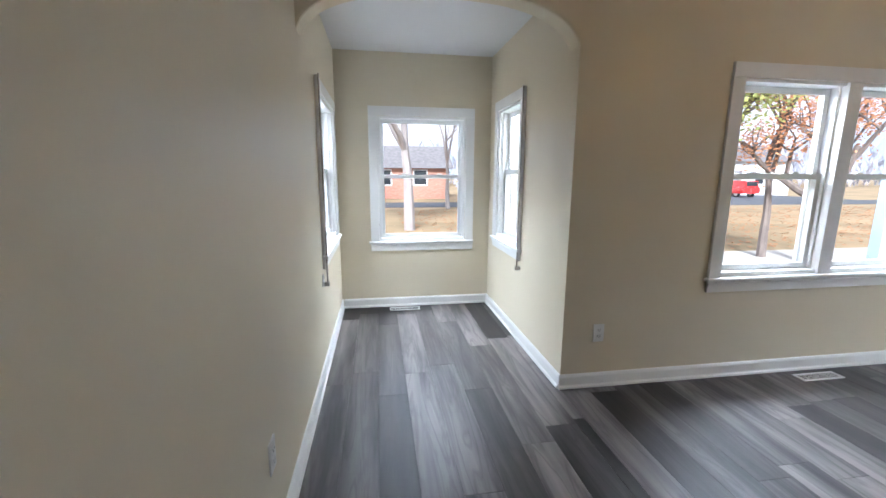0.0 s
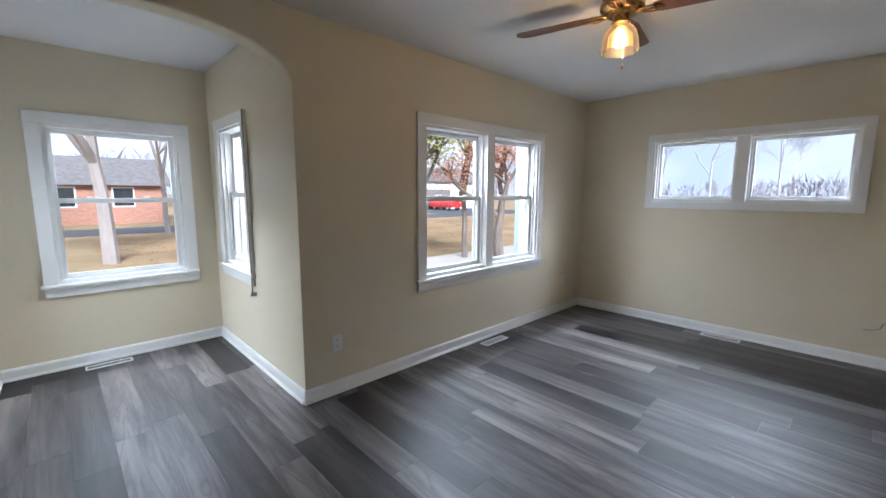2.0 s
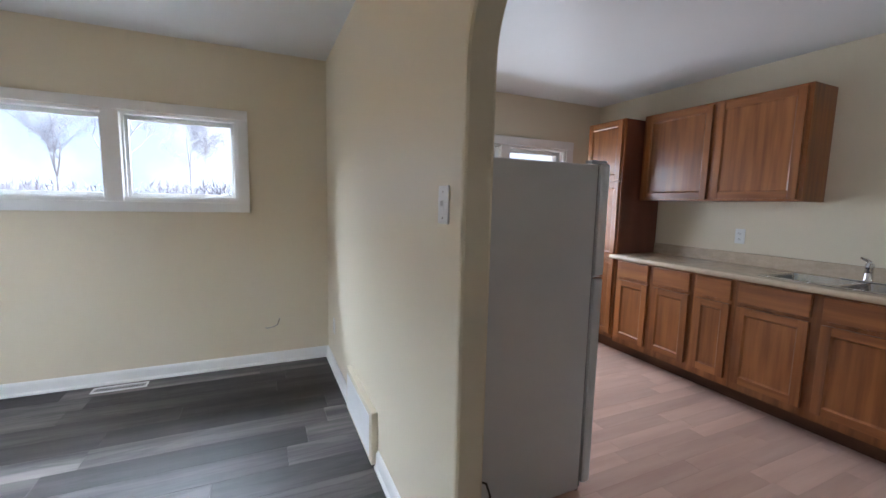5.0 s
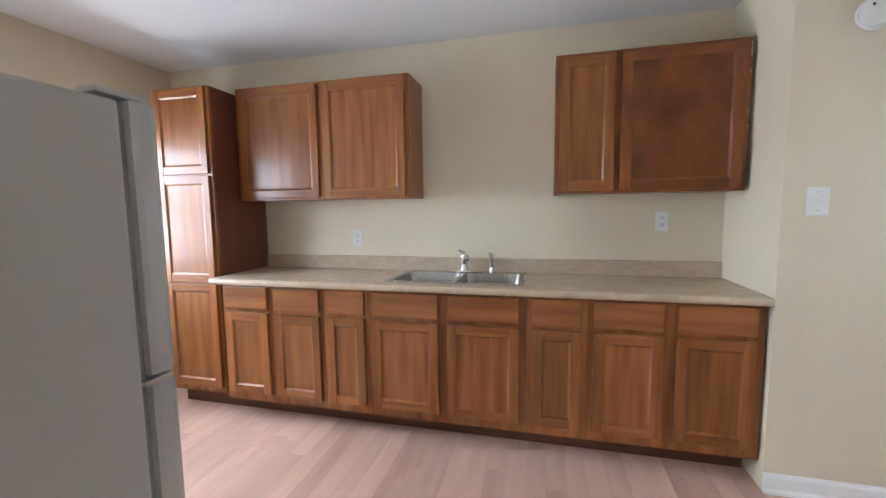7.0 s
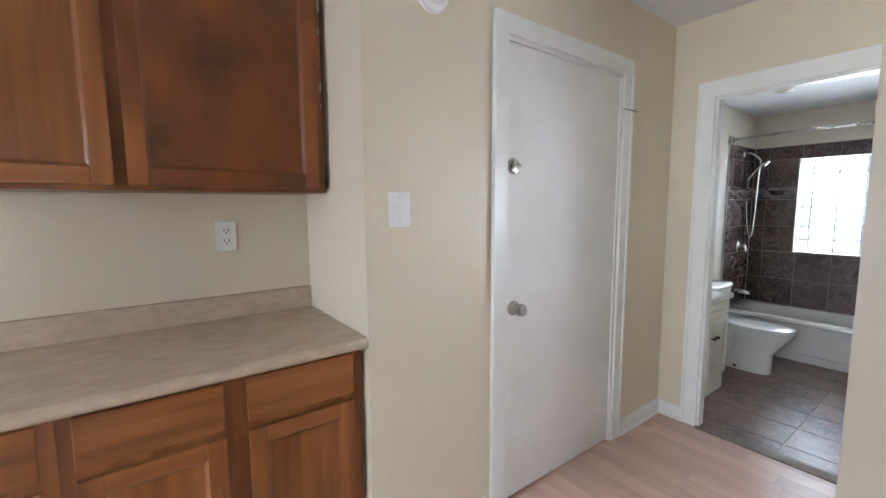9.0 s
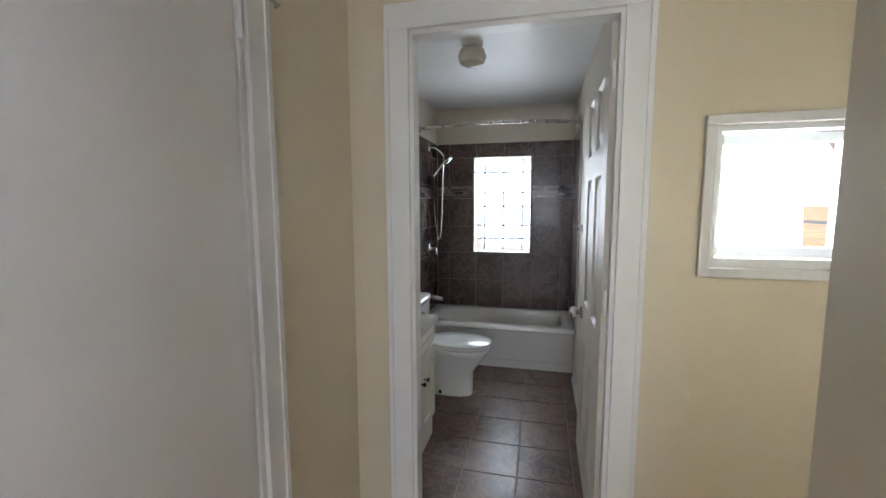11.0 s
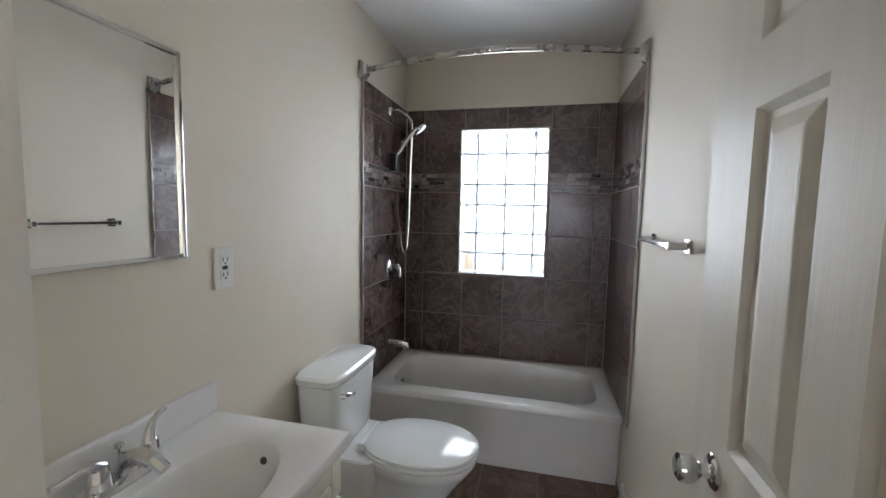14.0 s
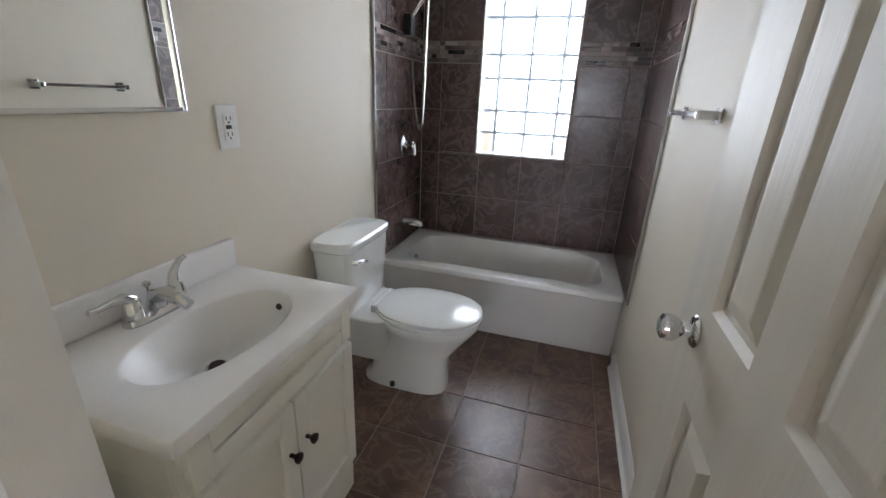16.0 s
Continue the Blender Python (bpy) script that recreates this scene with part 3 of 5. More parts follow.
def leaf():
    """A moulded six-panel door leaf from the hinge along +x, faces at y 0 and y LT."""
    bm = bmesh.new()
    cols = [(0.134, 0.316), (0.422, 0.604)]
    rws = [(0.19, 0.648), (0.846, 1.438), (1.545, 1.79)]
    for a, b in ((0, cols[0][0]), (cols[0][1], cols[1][0]), (cols[1][1], LW)):
        box(a, b, 0, LT, 0, LH, bm=bm)
    for a, b in cols:
        for c, d in ((0, rws[0][0]), (rws[0][1], rws[1][0]), (rws[1][1], rws[2][0]), (rws[2][1], LH)):
            box(a, b, 0, LT, c, d, bm=bm)
        for c, d in rws:
            for y, s in ((0.0, 1), (LT, -1)):
                steps = ((0.0, 0.0), (0.004, 0.004), (0.012, 0.012), (0.024, 0.0125), (0.05, 0.004), (0.054, 0.0035))
                rings = [[(a + e, y + s * g, c + e), (b - e, y + s * g, c + e), (b - e, y + s * g, d - e), (a + e, y + s * g, d - e)] for e, g in steps]
                loft(rings, False, True, bm)
    bmesh.ops.recalc_face_normals(bm, faces=bm.faces[:])
    return bm


lf = leaf()
lf.transform(leaf_m)
bathleaf = part("door_leaf", lf, DOORCREAM, d2, "open off-white six-panel door leaf with wood grain")
fx, fy = leaf_m @ Vector((0.645, LT, 0.745)), leaf_m.to_3x3() @ Vector((0, 1, 0))
knob(d2, facing(fx.x, fx.y, 0.793, fy.x, fy.y), CHROME)
for z in (0.2, 1.0, 1.76):
    hb = box(-1.134, -1.124, -2.272, -2.2612, z - 0.045, z + 0.045, 0.002)
    tube([(-1.12, -2.270, z - 0.045), (-1.12, -2.270, z + 0.045)], 0.007, hb, 10)
    part("hinge", hb, TRIM, d2, "painted door hinge")


# ---- electrical plates, vents ----
def plate(name, axis, plane, sign, u, z, kind, label, w=0.072, h=0.116):
    m = on_wall(axis, plane, sign)
    ob = thing(name, label, "outlet" if kind != "switch" else "switch", "wall outlets" if kind != "switch" else "light switches")
    part("plate", laid(box(u - w / 2, u + w / 2, 0.0005, 0.007, z - h / 2, z + h / 2, 0.003), m), PLATE, ob)
    if kind == "switch":
        part("toggle", laid(box(u - 0.005, u + 0.005, 0.006, 0.017, z - 0.004, z + 0.012, 0.002), m), PLATE, ob)
        part("toggle_frame", laid(box(u - 0.009, u + 0.009, 0.006, 0.0085, z - 0.016, z + 0.016, 0.001), m), PLATE, ob)
        for dz in (-0.04, 0.04):
            part("screw", laid(lathe([(0.003, 0), (0.0025, 0.0015)], m=Matrix.Translation((u, 0.007, z + dz)) @ Matrix.Rotation(radians(-90), 4, "X"), steps=8), m), NICKEL, ob)
    else:
        for dz in (-0.021, 0.021):
            face = laid(box(u - 0.017, u + 0.017, 0.006, 0.0095, z + dz - 0.015, z + dz + 0.015, 0.003), m)
            f = part("socket", face, PLATE, ob)
            sl = bmesh.new()
            box(u - 0.009, u - 0.006, 0.0094, 0.0100, z + dz - 0.003, z + dz + 0.008, bm=sl)
            box(u + 0.006, u + 0.009, 0.0094, 0.0100, z + dz - 0.003, z + dz + 0.008, bm=sl)
            box(u - 0.003, u + 0.003, 0.0094, 0.0100, z + dz - 0.011, z + dz - 0.006, bm=sl)
            part("slots", laid(sl, m), SLOT, f)
        if kind == "gfci":
            part("reset_button", laid(box(u - 0.008, u + 0.008, 0.006, 0.0105, z - 0.005, z + 0.005, 0.001), m), SLOT, ob)
    return ob


plate("wall_outlet", "y", YN, -1, 1.49, 0.36, "outlet", "white duplex outlet low on the cream wall")
plate("wall_outlet", "x", XW, 1, 1.21, 0.39, "outlet", "white duplex outlet low on the cream side wall")
plate("wall_outlet", "y", YN, -1, 4.45, 0.36, "outlet", "cream-painted outlet low beside the corner")
plate("wall_outlet", "y", YS, 1, 4.50, 0.36, "outlet", "cream-painted outlet on the long wall")
plate("wall_outlet", "x", XW, 1, 2.63, 0.63, "outlet", "white plate under the nook window", 0.06, 0.08)
plate("wall_outlet", "y", -3.78, 1, 3.27, 1.13, "outlet", "white duplex outlet above the worktop")
plate("wall_outlet", "y", -3.78, 1, 1.30, 1.24, "outlet", "white duplex outlet under the short wall cabinet")
plate("wall_outlet", "y", -3.475, 1, -1.905, 1.105, "gfci", "ivory ground-fault outlet beside the mirror")
plate("light_switch", "y", YS, 1, 2.465, 1.335, "switch", "white single light switch beside the arch")
plate("light_switch", "y", -3.2, 1, 0.848, 1.343, "switch", "white single light switch beside the kitchen door", 0.085, 0.12)


def register(x, y, lx, ly, label):
    """A floor register: a rim with slats over a dark slot."""
    ob = thing("floor_register", label, "vent", "floor registers")
    rim = bmesh.new()
    r = 0.014
    z0, z1 = 0.0005, 0.006
    for a, b, c, d in ((-lx / 2, lx / 2, -ly / 2, -ly / 2 + r), (-lx / 2, lx / 2, ly / 2 - r, ly / 2), (-lx / 2, -lx / 2 + r, -ly / 2 + r, ly / 2 - r), (lx / 2 - r, lx / 2, -ly / 2 + r, ly / 2 - r)):
        box(x + a, x + b, y + c, y + d, z0, z1, 0.002, rim)
    part("rim", rim, TRIM, ob)
    part("grate_back", box(x - lx / 2 + r, x + lx / 2 - r, y - ly / 2 + r, y + ly / 2 - r, 0.0006, 0.0016), SLOT, ob)
    long_x = lx > ly
    span = (lx if long_x else ly) - 2 * r
    n = int(span / 0.016)
    for i in range(n):
        q = -span / 2 + (i + 0.5) * span / n
        if long_x:
            b = box(x + q - 0.0016, x + q + 0.0016, y - ly / 2 + r, y + ly / 2 - r, 0.0017, 0.0048)
        else:
            b = box(x - lx / 2 + r, x + lx / 2 - r, y + q - 0.0016, y + q + 0.0016, 0.0017, 0.0048)
        part("slat", b, TRIM, ob)


register(0.38, 3.82, 0.30, 0.09, "white metal floor register under the nook window")
register(3.06, 2.02, 0.32, 0.09, "white metal floor register under the paired windows")
register(4.72, 0.58, 0.09, 0.32, "white metal floor register under the high windows")

# low return-air box on the dining room's long wall
rb = thing("return_vent", "cream-painted low vent box on the wall", "vent")
part("box", box(3.21, 3.85, YS + 0.001, YS + 0.035, 0.012, 0.29, 0.006), WALL, rb)
part("face", box(3.25, 3.81, YS + 0.036, YS + 0.039, 0.04, 0.26, 0.001), TRIM, rb)

# wire stub in the east wall
ws = thing("wire_stub", "short grey cable end sticking out of the wall", "cable")
part("cable", tube([(XE, -0.47, 0.37), (XE - 0.03, -0.46, 0.36), (XE - 0.035, -0.45, 0.33), (XE - 0.02, -0.42, 0.31), (XE - 0.03, -0.37, 0.305), (XE - 0.03, -0.36, 0.315)], 0.005, steps=8), NICKEL, ws, smooth=True)

# smoke alarm
sa = thing("smoke_alarm", "round white smoke alarm on the wall", "alarm")
part("base", lathe([(0.064, 0), (0.064, 0.012), (0.058, 0.014)], m=facing(0.705, -3.2, 2.085, 0, 1)), PLATE, sa, smooth=True)
part("cover", lathe([(0.058, 0.0145), (0.058, 0.026), (0.05, 0.036), (0.03, 0.04), (0.001, 0.04)], m=facing(0.705, -3.2, 2.085, 0, 1)), PLATE, sa, smooth=True)
for dx, dz in ((-0.03, 0.02), (0.025, 0.025)):
    part("vent_hole", lathe([(0.006, 0.040), (0.005, 0.0415)], m=facing(0.705 + dx, -3.2, 2.085 + dz, 0, 1), steps=10), SLOT, sa)

# ---- ceiling fan ----
fan = thing("ceiling_fan", "brass ceiling fan with walnut blades and one lit lamp", "ceiling fan")
F = Matrix.Translation((2.52, 0.75, H * 0.5)) @ Matrix.Diagonal((1, 1, 0.5, 1))
S = Matrix.Translation((2.52, 0.75, 2.302 - 1.08 * 2.163)) @ Matrix.Diagonal((1.2, 1.2, 1.08, 1))
part("canopy", lathe([(0.07, H - 0.001), (0.068, H - 0.03), (0.05, H - 0.05), (0.045, H - 0.052)], m=F), BRASS, fan, smooth=True)
part("motor_housing", lathe([(0.045, 2.395), (0.10, 2.388), (0.115, 2.37), (0.115, 2.32), (0.10, 2.295), (0.085, 2.285), (0.08, 2.262), (0.05, 2.255)], m=F), BRASS, fan, smooth=True)
part("switch_housing", lathe([(0.05, 2.254), (0.04, 2.24), (0.04, 2.20), (0.05, 2.19), (0.052, 2.17), (0.035, 2.165)], m=F), BRASS, fan, smooth=True)
for k in range(4):
    ang = radians(12.7 + 90 * k)
    R = F @ Matrix.Rotation(ang, 4, "Z")
    arm = bmesh.new()
    for s in (-1, 1):
        tube([R @ Vector(p) for p in ((0.08, s * 0.012, 2.275), (0.12, s * 0.034, 2.268), (0.155, s * 0.04, 2.268), (0.185, s * 0.018, 2.270), (0.2, s * 0.004, 2.271))], 0.006, arm, 8)
    tube([R @ Vector((0.07, 0, 2.27)), R @ Vector((0.21, 0, 2.264))], 0.007, arm, 8)
    part("blade_arm", arm, BRASS, fan, smooth=True)
    top, outline = [], [(0.16, -0.045), (0.20, -0.058), (0.57, -0.07), (0.60, -0.045), (0.615, 0.0), (0.60, 0.045), (0.57, 0.07), (0.20, 0.058), (0.16, 0.045)]
    tilt = Matrix.Rotation(radians(-12), 4, "X")
    rings = [[R @ (Vector((0, 0, 2.268)) + (tilt @ Vector((x, y, dz)))) for x, y in outline] for dz in (0.004, 0.010)]
    part("blade", loft(rings), BLADE, fan)
shade = part("lamp_shade", lathe([(0.033, 2.163), (0.045, 2.155), (0.066, 2.13), (0.078, 2.09), (0.082, 2.045), (0.085, 2.03), (0.082, 2.03), (0.079, 2.045), (0.075, 2.09), (0.063, 2.128), (0.043, 2.151), (0.031, 2.158)], m=S, cap=False), SHADE, fan, "lit frosted amber glass shade", True)
shade.visible_shadow = False
bu = part("bulb", lathe([(0.012, 2.155), (0.015, 2.13), (0.028, 2.10), (0.030, 2.08), (0.022, 2.058), (0.004, 2.05)], m=S), BULB, fan, "lit bulb", True)
bu.visible_shadow = False
pc = tube([(2.56, 0.75, 2.30), (2.565, 0.75, 2.10)], 0.0015, steps=6)
part("pull_chain", pc, BRASS, fan)
part("pull_knob", lathe([(0.003, 2.012), (0.006, 2.004), (0.006, 1.994), (0.002, 1.988)], m=Matrix.Translation((2.565, 0.75, 0.09)), steps=10), BLADE, fan)

# ---- refrigerator ----
fr = thing("refrigerator", "white top-freezer refrigerator standing beside the arch", "refrigerator")
FX0, FX1, FY = 2.655, 3.335, -1.655
part("body", box(FX0, FX1, FY, -1.13, 0.03, 1.515, 0.008), FRIDGE, fr, "white textured enamel case")
part("gasket", box(FX0 + 0.01, FX1 - 0.01, FY - 0.013, FY - 0.0005, 0.06, 1.51), GASKET, fr)
part("freezer_door", box(FX0 - 0.003, FX1 + 0.003, FY - 0.066, FY - 0.0135, 1.035, 1.522, 0.014), FRIDGE, fr)
part("fridge_door", box(FX0 - 0.003, FX1 + 0.003, FY - 0.066, FY - 0.0135, 0.055, 1.023, 0.014), FRIDGE, fr)
part("hinge", box(FX0 - 0.004, FX0 + 0.03, FY - 0.058, FY - 0.002, 1.0245, 1.0335, 0.002), CHROME, fr)
part("top_hinge", box(FX0 + 0.008, FX0 + 0.05, FY - 0.055, FY + 0.03, 1.5225, 1.534, 0.004), FRIDGE, fr)
for z0, z1 in ((1.06, 1.32), (0.62, 0.99)):
    part("handle", box(FX1 - 0.055, FX1 - 0.03, FY - 0.105, FY - 0.0665, z0, z1, 0.008), FRIDGE, fr)
for x, y in ((FX0 + 0.045, FY - 0.02), (FX1 - 0.04, FY - 0.02), (FX0 + 0.045, -1.17), (FX1 - 0.04, -1.17)):
    part("foot", lathe([(0.016, 0), (0.016, 0.028)], m=Matrix.Translation((x, y, 0)), steps=12), BLACK, fr)
part("kick_grille", box(FX0 + 0.015, FX1 - 0.015, FY - 0.02, FY - 0.001, 0.03, 0.052), GASKET, fr)
cd = thing("power_cord", "black power cord hanging behind the refrigerator", "cable")
part("cord", tube([(2.648, -1.08, 0.006), (2.643, -1.12, 0.05), (2.641, -1.155, 0.09), (2.641, -1.17, 0.15), (2.643, -1.15, 0.21), (2.648, -1.10, 0.235)], 0.005, steps=8), BLACK, cd, smooth=True)


# ---- kitchen cabinets ----
def panel_door(unit, x0, x1, z0, z1, y, field=None, name="door"):
    """A frame-and-panel oak door: stiles, rails and a sunk field with bevelled lips, front at y."""
    w = 0.05
    a, b, c, e = x0 + w, x1 - w, z0 + w, z1 - w
    rings = [[(a + i, y - g, c + i), (b - i, y - g, c + i), (b - i, y - g, e - i), (a + i, y - g, e - i)] for i, g in ((0.0, 0.002), (0.008, 0.009), (0.012, 0.010))]
    fp = loft(rings, False, True)
    bmesh.ops.recalc_face_normals(fp, faces=fp.faces[:])
    if fp.faces[-1].normal.y < 0:
        bmesh.ops.reverse_faces(fp, faces=fp.faces[:])
    d = part(name, fp, field or OAK, unit)
    for p, q in ((x0, x0 + w), (x1 - w, x1)):
        part("stile", box(p, q, y - 0.019, y, z0, z1, 0.003), field or OAK, d)
    for p, q in ((z0, z0 + w), (z1 - w, z1)):
        part("rail", box(x0 + w, x1 - w, y - 0.0185, y - 0.0006, p, q, 0.002), OAKH if field is None else field, d)
    return d


def drawer(unit, x0, x1, z0, z1, y):
    part("drawer_front", box(x0, x1, y - 0.019, y, z0, z1, 0.005), OAKH, unit)


YF = -3.222
units = [(3.955, 3.245, [(3.93, 3.625), (3.575, 3.27)]), (3.245, 2.955, [(3.22, 2.98)]), (2.955, 2.065, [(2.93, 2.54), (2.485, 2.10)]),
         (2.065, 1.76, [(2.03, 1.79)]), (1.76, 0.985, [(1.73, 1.41), (1.35, 1.02)])]
for xa, xb, cols in units:
    u = thing("base_cabinet", "stained oak base cabinet with panel doors and drawer fronts", "cabinet", "base cabinets")
    body = bmesh.new()
    for p, q in ((xa - 0.018, xa - 0.0005), (xb + 0.0005, xb + 0.018)):
        box(p, q, -3.775, YF - 0.04, 0.125, 0.872, bm=body)
    box(xb + 0.018, xa - 0.018, -3.77, YF - 0.04, 0.125, 0.143, bm=body)
    box(xb + 0.018, xa - 0.018, -3.775, -3.76, 0.143, 0.872, bm=body)
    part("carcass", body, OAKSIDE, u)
    ff = bmesh.new()
    edges = [xa - 0.0005] + [v for c in cols for v in c] + [xb + 0.0005]
    for i in range(0, len(edges), 2):
        hi, lo = edges[i], edges[i + 1]
        box(lo - (0.012 if lo != edges[-1] else 0), hi + (0.012 if hi != edges[0] else 0), YF - 0.0395, YF - 0.0195, 0.125, 0.872, bm=ff)
    for hi, lo in cols:
        for z0, z1 in ((0.125, 0.195), (0.69, 0.735), (0.855, 0.872)):
            box(lo + 0.012, hi - 0.012, YF - 0.0394, YF - 0.0197, z0, z1, bm=ff)
    part("face_frame", ff, OAK, u)
    for hi, lo in cols:
        drawer(u, lo, hi, 0.725, 0.862, YF)
        panel_door(u, lo, hi, 0.178, 0.70, YF)
tk = thing("toe_kick", "dark stained toe board under the base cabinets", "toe kick")
part("board", box(0.99, 4.43, -3.385, -3.37, 0.001, 0.124), TOE, tk)

pan = thing("pantry_cabinet", "tall stained oak pantry cabinet with three panel doors", "cabinet")
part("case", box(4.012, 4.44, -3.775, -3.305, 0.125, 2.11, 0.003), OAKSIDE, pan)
pf = bmesh.new()
for a, b in ((4.012, 4.045), (4.407, 4.44)):
    box(a, b, -3.3045, -3.285, 0.125, 2.11, bm=pf)
for c, d in ((0.125, 0.18), (0.85, 0.89), (1.545, 1.59), (2.07, 2.11)):
    box(4.045, 4.407, -3.3043, -3.2852, c, d, bm=pf)
part("face_frame", pf, OAK, pan)
for z0, z1 in ((0.165, 0.862), (0.872, 1.558), (1.57, 2.10)):
    panel_door(pan, 4.03, 4.425, z0, z1, -3.266)


def upper(xa, xb, z0, z1, cols, label, field=None):
    u = thing("wall_cabinet", label, "cabinet", "wall cabinets")
    part("case", box(xb, xa, -3.779, -3.52, z0, z1, 0.002), OAK if field is None else OAKDARK, u)
    ff = bmesh.new()
    edges = [xa] + [v for c in cols for v in c] + [xb]
    for i in range(0, len(edges), 2):
        box(edges[i + 1] - (0.01 if i + 2 < len(edges) else 0), edges[i] + (0.01 if i else 0), -3.5195, -3.502, z0, z1, bm=ff)
    for hi, lo in cols:
        for c, d in ((z0, z0 + 0.04), (z1 - 0.04, z1)):
            box(lo + 0.01, hi - 0.01, -3.5193, -3.5022, c, d, bm=ff)
    part("face_frame", ff, OAK if field is None else OAKDARK, u)
    for hi, lo in cols:
        panel_door(u, lo, hi, z0 + 0.015, z1 - 0.02, -3.482, field if (hi - lo) > 0.4 or field is None else None)
    return u


upper(3.995, 2.775, 1.40, 2.14, [(3.96, 3.385), (3.345, 2.80)], "stained oak wall cabinet with two panel doors beside the pantry")
upper(1.925, 0.995, 1.405, 2.15, [(1.90, 1.62), (1.588, 1.02)], "dark worn oak wall cabinet with chipped edge", OAKDARK)

for z, h in ((1.72, 0.012), (1.78, 0.03), (1.98, 0.02), (2.06, 0.045), (2.11, 0.018)):
    part("chip", box(0.9955, 1.0005, -3.5018, -3.5005, z, z + h, 0.0006), PLATE, bpy.data.objects["wall_cabinet.001"], "pale chip in the stain")

# worktop, with the sink let in
SX0, SX1, SY0, SY1 = 2.08, 2.87, -3.73, -3.29
wt = thing("worktop", "beige marbled laminate worktop with upstand", "worktop")
zt0, zt1 = 0.875, 0.914
outer_t = [(0.977, -3.756), (4.01, -3.756), (4.01, -3.21), (0.977, -3.21)]
inner_t = [(SX0 + 0.02, SY0 + 0.02), (SX1 - 0.02, SY0 + 0.02), (SX1 - 0.02, SY1 - 0.02), (SX0 + 0.02, SY1 - 0.02)]
tb = loft([[(x, y, z) for x, y in ring] for ring, z in ((inner_t, zt0), (outer_t, zt0), (outer_t, zt1), (inner_t, zt1), (inner_t, zt0))], False, False)
bmesh.ops.remove_doubles(tb, verts=tb.verts[:], dist=1e-5)
bmesh.ops.recalc_face_normals(tb, faces=tb.faces[:])
part("top", tb, LAMTOP, wt)
part("front_edge", tube([(0.977, -3.208, 0.8945), (4.01, -3.208, 0.8945)], 0.0192, steps=14), LAMTOP, wt, smooth=True)
part("upstand", box(0.977, 4.01, -3.779, -3.7565, zt0, 1.005, 0.006), LAMTOP, wt)

sk = thing("kitchen_sink", "double-bowl stainless steel drop-in sink", "sink")
rim = bmesh.new()
bowls = [(SX0 + 0.03, (SX0 + SX1) / 2 - 0.015), ((SX0 + SX1) / 2 + 0.015, SX1 - 0.03)]
by0, by1 = SY0 + 0.075, SY1 - 0.028
zr0, zr1 = 0.9145, 0.919
box(SX0, SX1, by1, SY1, zr0, zr1, bm=rim)
box(SX0, SX1, SY0, by0, zr0, zr1, bm=rim)
for a, b in ((SX0, bowls[0][0]), (bowls[0][1], bowls[1][0]), (bowls[1][1], SX1)):
    box(a, b, by0, by1, zr0, zr1, bm=rim)
part("rim", rim, STEEL, sk)
for a, b in bowls:
    cx, cy = (a + b) / 2, (by0 + by1) / 2
    hx, hy = (b - a) / 2, (by1 - by0) / 2
    rings = [oval(cx, cy, hx, hy, zr1 - 0.0005, 40, 12), oval(cx, cy, hx - 0.004, hy - 0.004, 0.90, 40, 9), oval(cx, cy, hx - 0.02, hy - 0.02, 0.79, 40, 7), oval(cx, cy, hx - 0.05, hy - 0.05, 0.765, 40, 5), oval(cx, cy, 0.03, 0.03, 0.762, 40)]
    bw = loft(rings, False, True)
    bmesh.ops.reverse_faces(bw, faces=bw.faces[:])
    bo = part("bowl", bw, STEEL, sk, smooth=True)
    part("strainer", lathe([(0.04, 0.7625), (0.035, 0.766), (0.01, 0.764)], m=Matrix.Translation((cx, cy, 0)), steps=20), CHROME, bo, smooth=True)

fa = thing("kitchen_faucet", "chrome single-lever kitchen faucet", "faucet")
part("deck_plate", box(2.36, 2.60, -3.72, -3.668, 0.9195, 0.929, 0.004), CHROME, fa)
part("body", lathe([(0.024, 0.9295), (0.022, 0.95), (0.02, 1.0), (0.023, 1.02), (0.018, 1.035)], m=Matrix.Translation((2.48, -3.694, 0))), CHROME, fa, smooth=True)
part("spout", tube([(2.48, -3.685, 0.985), (2.465, -3.63, 1.02), (2.445, -3.57, 1.04), (2.43, -3.53, 1.038), (2.428, -3.52, 1.02)], [0.016, 0.013, 0.012, 0.013, 0.012], steps=14), CHROME, fa, smooth=True)
part("lever", tube([(2.48, -3.694, 1.036), (2.49, -3.69, 1.05), (2.51, -3.66, 1.065)], [0.014, 0.010, 0.006], steps=12), CHROME, fa, smooth=True)
sp = thing("side_sprayer", "chrome pull-out side sprayer in its holder", "sprayer")
part("holder", lathe([(0.02, 0.9195), (0.019, 0.935), (0.013, 0.955)], m=Matrix.Translation((2.30, -3.70, 0)), steps=18), CHROME, sp, smooth=True)
part("sprayer", tube([(2.30, -3.70, 0.953), (2.302, -3.695, 1.0), (2.305, -3.685, 1.03), (2.305, -3.66, 1.04)], [0.011, 0.013, 0.015, 0.012], steps=14), CHROME, sp, smooth=True)

